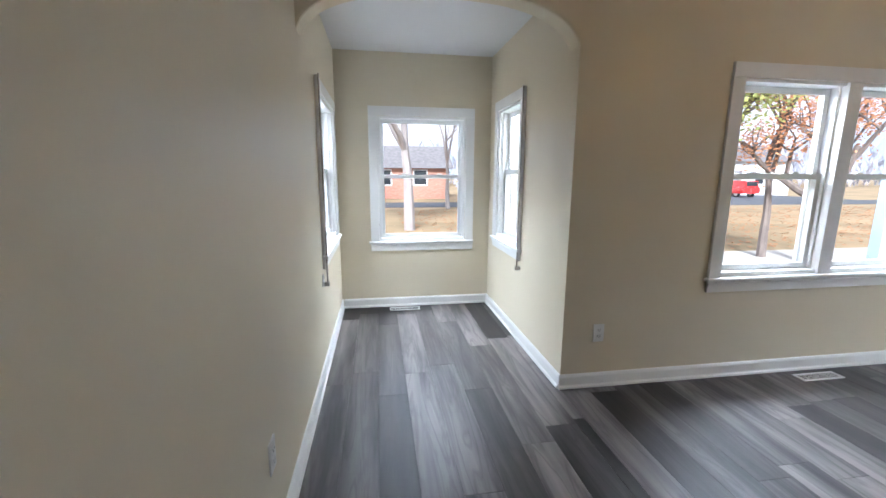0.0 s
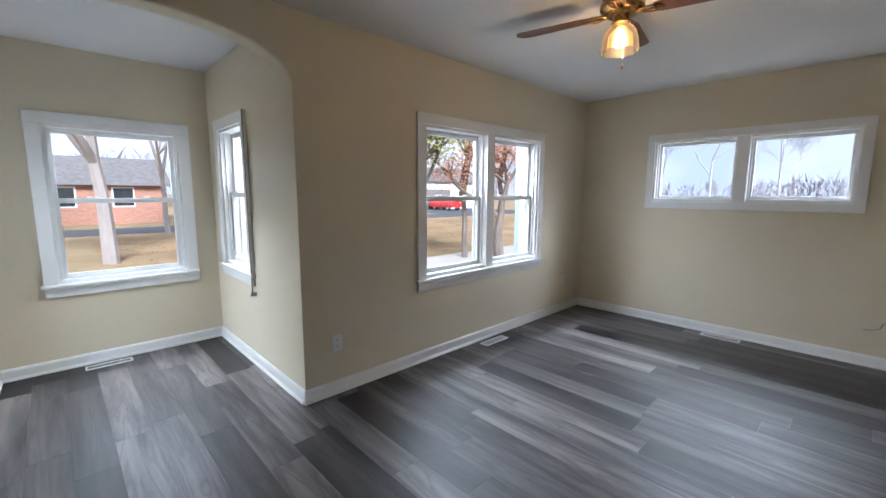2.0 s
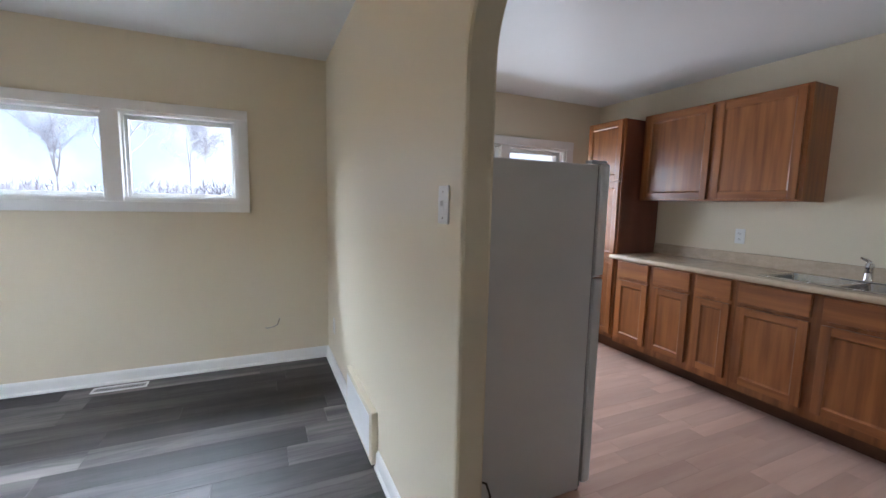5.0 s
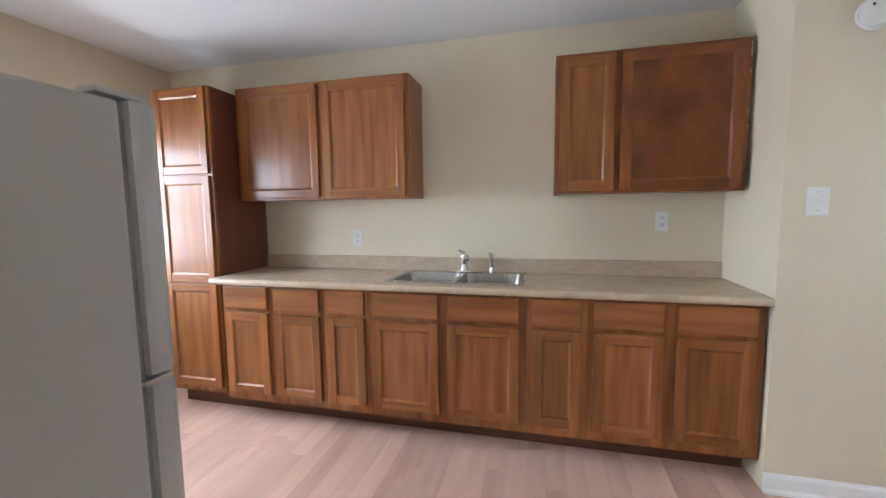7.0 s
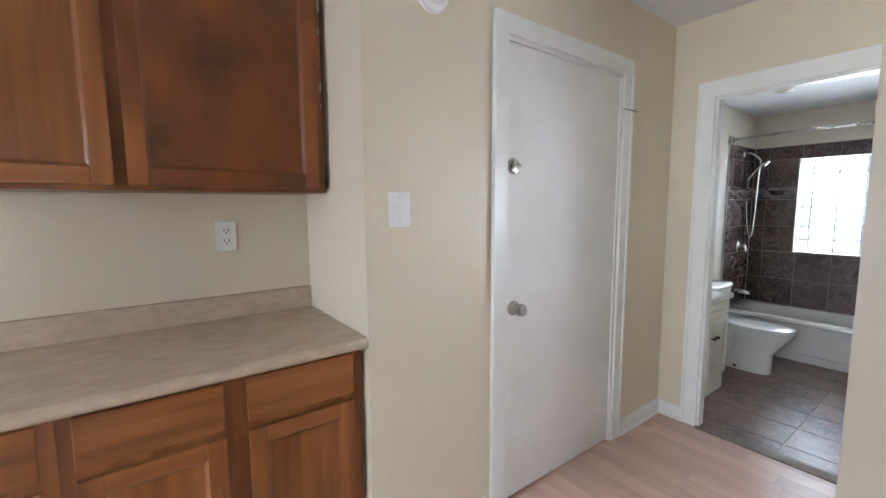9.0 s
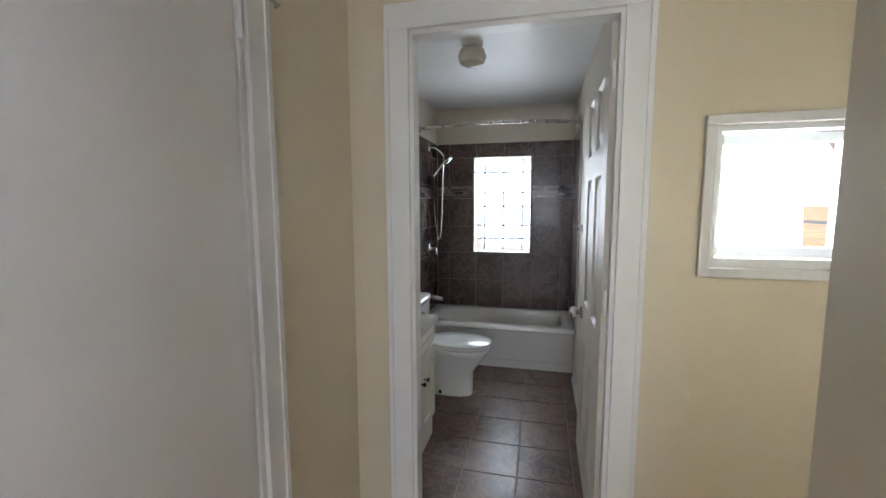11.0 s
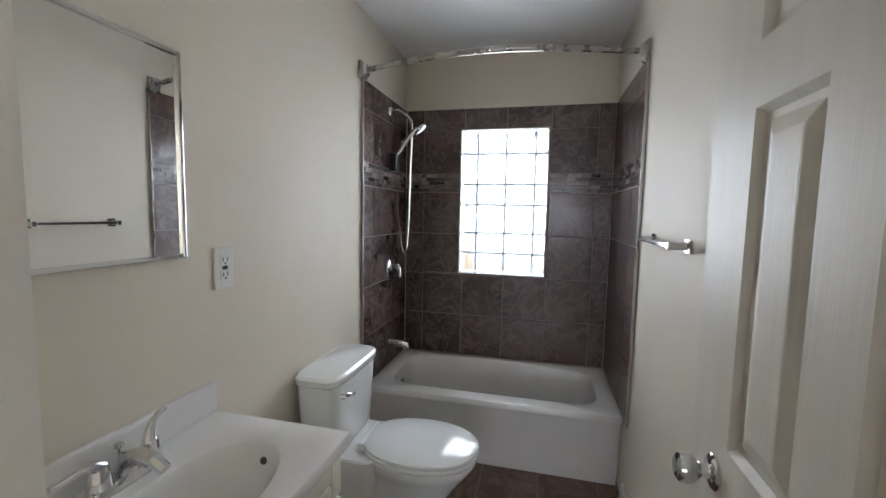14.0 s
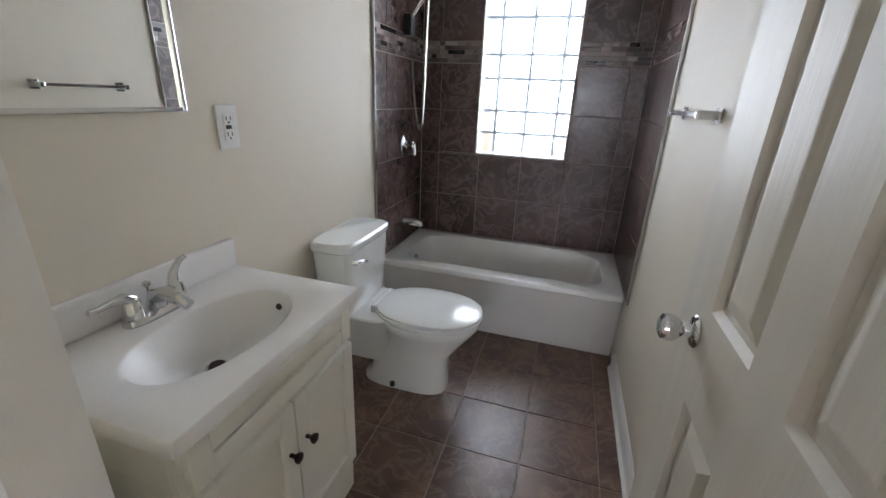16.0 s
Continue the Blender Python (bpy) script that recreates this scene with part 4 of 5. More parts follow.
# ---- bathroom ----
# tub: one shell from the apron over the rim into the basin
tub = thing("bathtub", "white enamelled alcove bathtub with a straight apron", "bathtub")
TX0, TX1, TY0, TY1, TZ = -3.448, -2.835, -3.463, -2.2225, 0.372
cx, cy, hx, hy = (TX0 + TX1) / 2 - 0.015, (TY0 + TY1) / 2, (TX1 - TX0) / 2, (TY1 - TY0) / 2
ocx = (TX0 + TX1) / 2
rings = [oval(ocx, cy, hx, hy, TZ - 0.03, 72, 60), oval(ocx, cy, hx, hy, TZ - 0.012, 72, 60), oval(ocx, cy, hx - 0.005, hy - 0.003, TZ - 0.003, 72, 50), oval(ocx, cy, hx - 0.014, hy - 0.008, TZ, 72, 40),
         oval(cx, cy, hx - 0.065, hy - 0.075, TZ - 0.001, 72, 6), oval(cx, cy, hx - 0.075, hy - 0.088, TZ - 0.010, 72, 5.5), oval(cx, cy, hx - 0.095, hy - 0.115, TZ - 0.12, 72, 5), oval(cx, cy, hx - 0.125, hy - 0.17, 0.13, 72, 4.5), oval(cx, cy, hx - 0.17, hy - 0.24, 0.10, 72, 4), oval(cx, cy, 0.05, 0.3, 0.095, 72, 3)]
part("basin", loft(rings, False, True), TUBWHITE, tub, smooth=True)
ap = bmesh.new()
prof = [(TX1 - 0.001, TZ - 0.03), (TX1 - 0.03, TZ - 0.045), (TX1 - 0.036, TZ - 0.07), (TX1 - 0.058, 0.085), (TX1 - 0.06, 0.075), (TX1 - 0.072, 0.068), (TX1 - 0.078, 0.001)]
ra, rb2 = [ap.verts.new((x, TY0 + 0.001, z)) for x, z in prof], [ap.verts.new((x, TY1 - 0.001, z)) for x, z in prof]
for i in range(len(prof) - 1):
    ap.faces.new((ra[i], ra[i + 1], rb2[i + 1], rb2[i]))
bmesh.ops.recalc_face_normals(ap, faces=ap.faces[:])
ap.normal_update()
ap.faces.ensure_lookup_table()
if ap.faces[2].normal.x < 0:
    bmesh.ops.reverse_faces(ap, faces=ap.faces[:])
part("apron", ap, TUBWHITE, tub, smooth=True)
part("overflow", lathe([(0.03, 0), (0.03, 0.005), (0.02, 0.010), (0.004, 0.010)], m=facing(-3.10, TY0 + 0.108, 0.29, 0, 1), steps=20), CHROME, tub, smooth=True)

# toilet
wc = thing("toilet", "white two-piece toilet with the lid closed", "toilet")
tx = -2.405
part("tank", loft([oval(tx, -3.385, 0.165, 0.072, 0.355, 40, 5), oval(tx, -3.385, 0.175, 0.08, 0.38, 40, 5.5), oval(tx, -3.383, 0.192, 0.086, 0.63, 40, 6), oval(tx, -3.383, 0.19, 0.085, 0.635, 40, 6)]), PORCELAIN, wc, smooth=True)
part("tank_lid", loft([oval(tx, -3.382, 0.198, 0.090, 0.6355, 40, 5), oval(tx, -3.382, 0.207, 0.094, 0.642, 40, 5), oval(tx, -3.382, 0.207, 0.094, 0.662, 40, 5), oval(tx, -3.382, 0.195, 0.085, 0.672, 40, 5)]), PORCELAIN, wc, smooth=True)
hd = tube([(tx + 0.145, -3.298, 0.595), (tx + 0.145, -3.283, 0.595), (tx + 0.125, -3.278, 0.592), (tx + 0.08, -3.277, 0.58)], [0.012, 0.011, 0.010, 0.007], steps=12)
part("flush_lever", hd, CHROME, wc, "chrome flush lever", True)
bowl = [oval(tx, -3.13, 0.092, 0.19, 0.001, 44, 3.2), oval(tx, -3.13, 0.092, 0.19, 0.02, 44, 3.2), oval(tx, -3.115, 0.09, 0.175, 0.05, 44, 3), oval(tx, -3.10, 0.088, 0.165, 0.17, 44, 2.7), oval(tx, -3.06, 0.105, 0.175, 0.235, 44, 2.3), oval(tx, -3.04, 0.145, 0.205, 0.30, 44, 2.2), oval(tx, -3.035, 0.163, 0.222, 0.335, 44, 2.2), oval(tx, -3.035, 0.163, 0.222, 0.348, 44, 2.2), oval(tx, -3.035, 0.15, 0.21, 0.352, 44, 2.2)]
part("bowl", loft(bowl), PORCELAIN, wc, smooth=True)
part("rear_deck", loft([oval(tx, -3.33, 0.085, 0.13, 0.12, 40, 4), oval(tx, -3.31, 0.11, 0.13, 0.24, 40, 5), oval(tx, -3.30, 0.15, 0.13, 0.32, 40, 5), oval(tx, -3.30, 0.155, 0.135, 0.348, 40, 5), oval(tx, -3.30, 0.148, 0.13, 0.354, 40, 5)]), PORCELAIN, wc, smooth=True)
part("seat", loft([oval(tx, -3.035, 0.163, 0.222, 0.3545, 44, 2.2), oval(tx, -3.035, 0.168, 0.227, 0.358, 44, 2.2), oval(tx, -3.035, 0.168, 0.227, 0.366, 44, 2.2), oval(tx, -3.035, 0.163, 0.222, 0.370, 44, 2.2)]), PORCELAIN, wc, smooth=True)
part("lid", loft([oval(tx, -3.035, 0.160, 0.219, 0.3715, 44, 2.2), oval(tx, -3.035, 0.166, 0.225, 0.375, 44, 2.2), oval(tx, -3.035, 0.166, 0.225, 0.383, 44, 2.2), oval(tx, -3.035, 0.150, 0.205, 0.391, 44, 2.2), oval(tx, -3.035, 0.06, 0.09, 0.395, 44, 2.2)]), PORCELAIN, wc, smooth=True)
part("hinge_bar", box(tx - 0.09, tx + 0.09, -3.262, -3.235, 0.355, 0.39, 0.008), PORCELAIN, wc)
for s in (-1, 1):
    part("floor_bolt", lathe([(0.012, 0.02), (0.011, 0.035), (0.004, 0.04)], m=Matrix.Translation((tx + s * 0.098, -3.16, 0)), steps=12), BLACK, wc)

# vanity
vn = thing("vanity_cabinet", "off-white painted vanity cabinet with two panel doors", "vanity")
VX0, VX1, VY0, VY1 = -1.838, -1.305, -3.474, -3.09
part("carcass", box(VX0, VX1, VY0, VY1 - 0.02, 0.001, 0.583, 0.002), VANITY, vn)
for p, q in ((VX0, VX0 + 0.016), (VX1 - 0.016, VX1)):
    part("side_panel", box(p, q, VY0, VY1 - 0.0202, 0.5832, 0.676), VANITY, vn)
ffm = bmesh.new()
for a, b, c, d in ((VX0, VX0 + 0.03, 0.001, 0.676), (VX1 - 0.03, VX1, 0.001, 0.676), (VX0 + 0.03, VX1 - 0.03, 0.555, 0.585), (VX0 + 0.03, VX1 - 0.03, 0.001, 0.16), (VX0 + 0.03, VX1 - 0.03, 0.653, 0.676)):
    box(a, b, VY1 - 0.0195, VY1, c, d, bm=ffm)
part("face_frame", ffm, VANITY, vn)


def shaker(x0, x1, z0, z1, y, name):
    bm = bmesh.new()
    w = 0.045
    box(x0, x0 + w, y - 0.018, y, z0, z1, 0.003, bm)
    box(x1 - w, x1, y - 0.018, y, z0, z1, 0.003, bm)
    box(x0 + w, x1 - w, y - 0.0178, y - 0.0004, z0, z0 + w, 0.003, bm)
    box(x0 + w, x1 - w, y - 0.0178, y - 0.0004, z1 - w, z1, 0.003, bm)
    d = part(name, bm, VANITY, vn)
    part("panel", box(x0 + w - 0.002, x1 - w + 0.002, y - 0.016, y - 0.009, z0 + w - 0.002, z1 - w + 0.002), VANITY, d)
    return d


mid = (VX0 + VX1) / 2
shaker(VX0 + 0.012, VX1 - 0.012, 0.572, 0.668, VY1 + 0.019, "false_front")
for x0, x1, kx in ((VX0 + 0.008, mid - 0.002, mid - 0.03), (mid + 0.002, VX1 - 0.008, mid + 0.03)):
    dd = shaker(x0, x1, 0.135, 0.556, VY1 + 0.019, "door")
    part("handle", lathe([(0.005, 0), (0.005, 0.012), (0.012, 0.02), (0.013, 0.026), (0.006, 0.03)], m=facing(kx, VY1 + 0.0195, 0.432, 0, 1), steps=16), BRONZE, dd, "dark bronze knob", True)

vt = thing("washbasin", "white cultured-marble vanity top with an oval basin", "sink")
bx, byy, ba, bb = -1.562, -3.238, 0.198, 0.120
CX0, CX1, CY0, CY1, CZ = -1.855, -1.288, -3.474, -3.056, 0.716
n = 48
outer, inner = [], oval(bx, byy, ba, bb, CZ, n, 2.1)
for i in range(n):
    c, s = math.cos(2 * math.pi * i / n), math.sin(2 * math.pi * i / n)
    k = min(((CX1 - bx) if c > 0 else (bx - CX0)) / max(abs(c), 1e-6), ((CY1 - byy) if s > 0 else (byy - CY0)) / max(abs(s), 1e-6))
    outer.append((bx + c * k, byy + s * k))
for qx, qy in ((CX0, CY0), (CX0, CY1), (CX1, CY0), (CX1, CY1)):
    j = min(range(n), key=lambda i: (outer[i][0] - qx) ** 2 + (outer[i][1] - qy) ** 2)
    outer[j] = (qx, qy)
sh = lambda e, z: [(min(max(x, CX0 + e), CX1 - e), min(max(y, CY0 + e), CY1 - e), z) for x, y in outer]
rings = [sh(0.004, CZ - 0.036), sh(0, CZ - 0.032), sh(0, CZ - 0.006), sh(0.003, CZ - 0.001), sh(0.008, CZ), inner, oval(bx, byy, ba - 0.006, bb - 0.006, CZ - 0.004, n, 2.1), oval(bx, byy, ba - 0.02, bb - 0.018, CZ - 0.03, n), oval(bx, byy - 0.005, ba - 0.07, bb - 0.045, CZ - 0.085, n), oval(bx, byy - 0.02, 0.07, 0.045, CZ - 0.108, n), oval(bx, byy - 0.024, 0.022, 0.022, CZ - 0.112, n)]
part("top", loft(rings, False, True), MARBLE, vt, smooth=True)
part("backsplash", box(CX0, CX1, CY0, CY0 + 0.022, CZ + 0.0005, 0.80, 0.008), MARBLE, vt)
part("drain", lathe([(0.026, CZ - 0.1125), (0.024, CZ - 0.107), (0.016, CZ - 0.109), (0.014, CZ - 0.104), (0.003, CZ - 0.103)], m=Matrix.Translation((bx, byy - 0.024, 0)), steps=22), CHROME, vt, smooth=True)
part("stopper", lathe([(0.018, CZ - 0.1035), (0.016, CZ - 0.1005)], m=Matrix.Translation((bx, byy - 0.024, 0)), steps=18), BRONZE, vt)
part("overflow_hole", lathe([(0.009, 0), (0.008, 0.002)], m=Matrix.Translation((bx - 0.168, byy + 0.02, CZ - 0.03)) @ Matrix.Rotation(radians(75), 4, "Y"), steps=12), SLOT, vt)

bf = thing("basin_faucet", "chrome two-handle centerset basin faucet", "faucet")
fx0, fy0 = -1.565, -3.412
part("base_plate", loft([oval(fx0, fy0, 0.078, 0.026, CZ + 0.0005, 32, 3), oval(fx0, fy0, 0.076, 0.025, CZ + 0.012, 32, 3), oval(fx0, fy0, 0.066, 0.018, CZ + 0.02, 32, 3)]), CHROME, bf, smooth=True)
for s in (-1, 1):
    part("handle_post", lathe([(0.022, CZ + 0.018), (0.02, CZ + 0.03), (0.016, CZ + 0.055), (0.012, CZ + 0.06)], m=Matrix.Translation((fx0 + s * 0.052, fy0, 0)), steps=20), CHROME, bf, smooth=True)
# one lever lies out to the side, the other is swung up
for pts, rr in (([(0.05, 0, 0.056), (0.07, 0.004, 0.070), (0.095, 0.008, 0.072), (0.125, 0.010, 0.070), (0.14, 0.011, 0.073)], [0.014, 0.011, 0.008, 0.007, 0.006]),
                ([(-0.05, 0, 0.056), (-0.055, -0.002, 0.075), (-0.066, -0.004, 0.088), (-0.082, -0.006, 0.100), (-0.096, -0.006, 0.104)], [0.014, 0.011, 0.009, 0.008, 0.006])):
    part("lever", tube([(fx0 + a, fy0 + b, CZ + c) for a, b, c in pts], rr, steps=12), CHROME, bf, smooth=True)
part("spout", tube([(fx0, fy0, CZ + 0.016), (fx0, fy0 + 0.008, CZ + 0.045), (fx0, fy0 + 0.04, CZ + 0.056), (fx0, fy0 + 0.08, CZ + 0.05), (fx0, fy0 + 0.098, CZ + 0.038)], [0.022, 0.020, 0.018, 0.015, 0.013], steps=16), CHROME, bf, smooth=True)
part("lift_rod", lathe([(0.003, CZ + 0.02), (0.003, CZ + 0.06), (0.009, CZ + 0.066), (0.008, CZ + 0.074), (0.002, CZ + 0.077)], m=Matrix.Translation((fx0, fy0 - 0.018, 0)), steps=12), CHROME, bf, smooth=True)

# mirror
mr = thing("wall_mirror", "frameless-look mirror in a thin chrome frame", "mirror")
MX0, MX1, MZ0, MZ1 = -1.772, -1.27, 1.148, 1.635
part("glass", box(MX0 + 0.008, MX1 - 0.008, -3.472, -3.462, MZ0 + 0.008, MZ1 - 0.008), MIRROR, mr)
mf = bmesh.new()
for a, b, c, d in ((MX0, MX0 + 0.01, MZ0, MZ1), (MX1 - 0.01, MX1, MZ0, MZ1), (MX0 + 0.01, MX1 - 0.01, MZ0, MZ0 + 0.01), (MX0 + 0.01, MX1 - 0.01, MZ1 - 0.01, MZ1)):
    box(a, b, -3.4745, -3.455, c, d, 0.002, mf)
part("frame", mf, CHROME, mr)

# towel bar
tbar = thing("towel_bar", "square chrome towel bar on the wall", "towel bar")
for x in (-2.54, -2.19):
    part("post", box(x - 0.011, x + 0.011, -2.272, -2.221, 1.179, 1.201, 0.003), CHROME, tbar)
    part("rosette", box(x - 0.02, x + 0.02, -2.2215, -2.2155, 1.17, 1.21, 0.003), CHROME, tbar)
part("bar", box(-2.54, -2.19, -2.269, -2.257, 1.184, 1.197, 0.002), CHROME, tbar)

# shower rod, bowed towards the room
rodt = thing("shower_curtain_rod", "curved brushed-metal shower curtain rod", "curtain rod")
pts = []
for i in range(25):
    q = i / 24
    pts.append((-2.80 + 0.13 * math.sin(math.pi * q), -3.46 + (3.46 - 2.23) * q, 1.935))
part("rod", tube(pts, 0.0125, steps=14), NICKEL, rodt, smooth=True)
for y, s in ((-3.474, 1), (-2.216, -1)):
    part("flange", loft([[(-2.80 + a * 0.032, y + s * 0.001, 1.935 + b * 0.04) for a, b in ((-1, -1), (1, -1), (1, 1), (-1, 1))], [(-2.80 + a * 0.032, y + s * 0.01, 1.935 + b * 0.04) for a, b in ((-1, -1), (1, -1), (1, 1), (-1, 1))], [(-2.795 + a * 0.016, y + s * 0.04, 1.935 + b * 0.018) for a, b in ((-1, -1), (1, -1), (1, 1), (-1, 1))]]), NICKEL, rodt)

# hand shower, valve and spout on the tiled end wall
hs = thing("hand_shower", "chrome hand shower with a hose on a black bracket", "shower head")
sy = -3.462
part("wall_flange", lathe([(0.028, 0), (0.026, 0.006), (0.012, 0.012)], m=facing(-3.16, sy, 1.83, 0, 1), steps=20), CHROME, hs, smooth=True)
part("shower_arm", tube([(-3.16, sy, 1.83), (-3.16, sy + 0.05, 1.835), (-3.16, sy + 0.10, 1.80), (-3.16, sy + 0.13, 1.765)], 0.010, steps=12), CHROME, hs, smooth=True)
part("bracket", box(-3.19, -3.14, sy, sy + 0.045, 1.50, 1.60, 0.010), BLACK, hs, "black plastic bracket")
part("handset", tube([(-3.165, sy + 0.035, 1.59), (-3.163, sy + 0.08, 1.65), (-3.161, sy + 0.13, 1.71), (-3.16, sy + 0.165, 1.735)], [0.011, 0.013, 0.014, 0.018], steps=14), CHROME, hs, smooth=True)
part("spray_face", lathe([(0.02, -0.012), (0.038, -0.004), (0.04, 0.012), (0.034, 0.016)], m=Matrix.Translation((-3.16, sy + 0.175, 1.725)) @ Vector((0, 0.75, -0.66)).to_track_quat("Z", "Y").to_matrix().to_4x4(), steps=22), CHROME, hs, smooth=True)
hp = [(-3.16, sy + 0.13, 1.765)]
for i in range(1, 30):
    q = i / 30
    hp.append((-3.17 - 0.03 * math.sin(math.pi * q), sy + 0.12 - 0.085 * q, 1.75 - 0.72 * math.sin(math.pi * min(1, q * 1.0)) ** 0.55 if q < 0.5 else 1.50 - 0.47 * math.sin(math.pi * q) ** 0.6))
part("hose", tube(hp, 0.0065, steps=8), CHROME, hs, "flexible metal hose", True)
vv = thing("shower_valve", "round chrome shower valve with a lever", "valve")
part("escutcheon", lathe([(0.065, 0), (0.063, 0.006), (0.045, 0.014), (0.026, 0.016), (0.024, 0.05), (0.018, 0.056)], m=facing(-3.18, sy, 0.945, 0, 1), steps=30), CHROME, vv, smooth=True)
part("lever", tube([(-3.18, sy + 0.05, 0.945), (-3.165, sy + 0.06, 0.925), (-3.15, sy + 0.068, 0.895)], [0.013, 0.010, 0.007], steps=12), CHROME, vv, smooth=True)
spt = thing("tub_spout", "chrome tub spout on the tiled wall", "spout")
part("spout", tube([(-3.17, sy, 0.50), (-3.17, sy + 0.03, 0.50), (-3.17, sy + 0.08, 0.497), (-3.17, sy + 0.11, 0.49), (-3.17, sy + 0.115, 0.478)], [0.027, 0.024, 0.022, 0.022, 0.018], steps=18), CHROME, spt, smooth=True)

bl = thing("ceiling_lamp", "small unlit opal globe ceiling lamp", "ceiling lamp")
LM = Matrix.Translation((-1.95, -2.88, 0))
part("base", lathe([(0.06, HB - 0.001), (0.058, HB - 0.02), (0.045, HB - 0.03)], m=LM), TRIM, bl, smooth=True)
part("globe", lathe([(0.045, HB - 0.0305), (0.068, HB - 0.045), (0.078, HB - 0.075), (0.066, HB - 0.11), (0.035, HB - 0.128), (0.004, HB - 0.132)], m=LM), GLOBE, bl, "opal glass globe", True)

# ---- outdoors ----
GZ = -0.55
GRASS = mat("winter_lawn", (0.34, 0.24, 0.13), 0.95, second=(0.20, 0.15, 0.075), scale=(0.5, 0.5, 0.5), detail=10, bump=0.5, bump_scale=20)
LEAFLITTER = mat("fallen_leaves", (0.42, 0.20, 0.09), 0.95, second=(0.28, 0.14, 0.06), scale=(2, 2, 2), detail=10, bump=0.6, bump_scale=15)
ASPHALT = mat("asphalt", (0.085, 0.09, 0.10), 0.9, scale=(2, 2, 2), detail=9, fine=0.3)
CONCRETE = mat("pale_concrete", (0.42, 0.40, 0.36), 0.9, scale=(2, 2, 2), detail=9)
SIDING = mat("pale_siding", (0.58, 0.60, 0.60), 0.7, scale=(1, 1, 12), fine=0.12)
BRICKW = mat("red_brick_face", (0.42, 0.23, 0.17), 0.85, second=(0.33, 0.17, 0.12), scale=(6, 6, 14), detail=4)
ROOFM = mat("grey_shingle", (0.17, 0.16, 0.16), 0.9, scale=(4, 4, 4), fine=0.3)
BARK = mat("bark", (0.20, 0.165, 0.145), 0.95, second=(0.12, 0.10, 0.09), scale=(9, 9, 2), bump=0.6, bump_scale=10)
PINE = mat("pine_needles", (0.55, 0.56, 0.20), 0.8, second=(0.36, 0.42, 0.15), scale=(3, 3, 3))
RUST = mat("rust_oak_leaves", (0.70, 0.38, 0.20), 0.8, second=(0.46, 0.20, 0.10), scale=(3, 3, 3))
TWIGS = mat("pale_winter_twigs", (0.50, 0.45, 0.42), 0.95, second=(0.36, 0.32, 0.30), scale=(2, 2, 2))
PALEBARK = mat("pale_grey_bark", (0.29, 0.265, 0.25), 0.95, second=(0.25, 0.22, 0.21), scale=(7, 7, 2), bump=0.6, bump_scale=10)
# white post: its bluish shade is put into the base colour
POSTSHADE = mat("white_post_blue_shade", (0.36, 0.45, 0.52), 0.6, second=(0.32, 0.40, 0.47), scale=(6, 6, 2))
# distance haze is put into this pale bluish colour of the far trees
HAZE = mat("haze_tinted_trees", (0.46, 0.46, 0.51), 0.95, second=(0.36, 0.37, 0.43), scale=(1, 1, 1))
REDCAR = mat("red_car_paint", (0.5, 0.03, 0.03), 0.25, coat=0.5, fine=0.05)
CARGLASS = mat("dark_car_glass", (0.03, 0.035, 0.04), 0.1)


thin(PINE)
thin(RUST)
tagged(structure("ground", box(-700, 700, -700, 700, GZ - 0.3, GZ), GRASS, "winter lawn with fallen leaves"), kind="structure")
CLOUD = bpy.data.materials.new("overcast_cloud")
CLOUD.use_nodes = True
cn, cl = CLOUD.node_tree.nodes, CLOUD.node_tree.links
cno, cra, ctc = cn.new("ShaderNodeTexNoise"), cn.new("ShaderNodeValToRGB"), cn.new("ShaderNodeTexCoord")
cno.inputs["Scale"].default_value, cno.inputs["Detail"].default_value = 0.012, 6
cl.new(ctc.outputs["Object"], cno.inputs["Vector"])
cra.color_ramp.elements[0].position, cra.color_ramp.elements[0].color = 0.35, (0.62, 0.72, 0.86, 1)
cra.color_ramp.elements[1].position, cra.color_ramp.elements[1].color = 0.6, (0.95, 0.97, 1.0, 1)
cl.new(cno.outputs["Fac"], cra.inputs["Fac"])
cl.new(cra.outputs[0], cn["Principled BSDF"].inputs["Emission Color"])
cn["Principled BSDF"].inputs["Emission Strength"].default_value = 0.55
cn["Principled BSDF"].inputs["Base Color"].default_value = (0, 0, 0, 1)
cloud = lathe([(400, GZ - 1), (400, 40), (395, 100), (380, 170)], steps=64, cap=False)
structure("backdrop", cloud, CLOUD, "pale overcast sky above the horizon", True)
structure("road", box(-60, 140, 23.0, 27.0, GZ + 0.002, GZ + 0.012), ASPHALT, "grey asphalt road")
structure("pavement", box(3.2, 30, 7.2, 8.6, GZ + 0.003, GZ + 0.03), CONCRETE, "pale concrete path")
lb = bmesh.new()
for i in range(6000):
    x, y = random.uniform(1, 30), random.uniform(8.8, 21)
    a, s = random.uniform(0, 6.28), random.uniform(0.03, 0.08)
    z = GZ + random.uniform(0.005, 0.04)
    lb.faces.new([lb.verts.new((x + s * math.cos(a + q), y + s * math.sin(a + q), z + random.uniform(0, 0.03))) for q in (0, 1.6, 3.1, 4.7)])
tagged(new("leaf_litter", mesh_of(lb, "leaf_litter", LEAFLITTER)), "rust-coloured fallen leaves on the lawn", "leaves", kind="stuff")

post = thing("porch_post", "white square porch post outside the paired windows, tinted with blue shade", "post")
part("shaft", box(4.13, 4.40, 2.40, 2.62, GZ + 0.001, 2.55, 0.012), POSTSHADE, post)
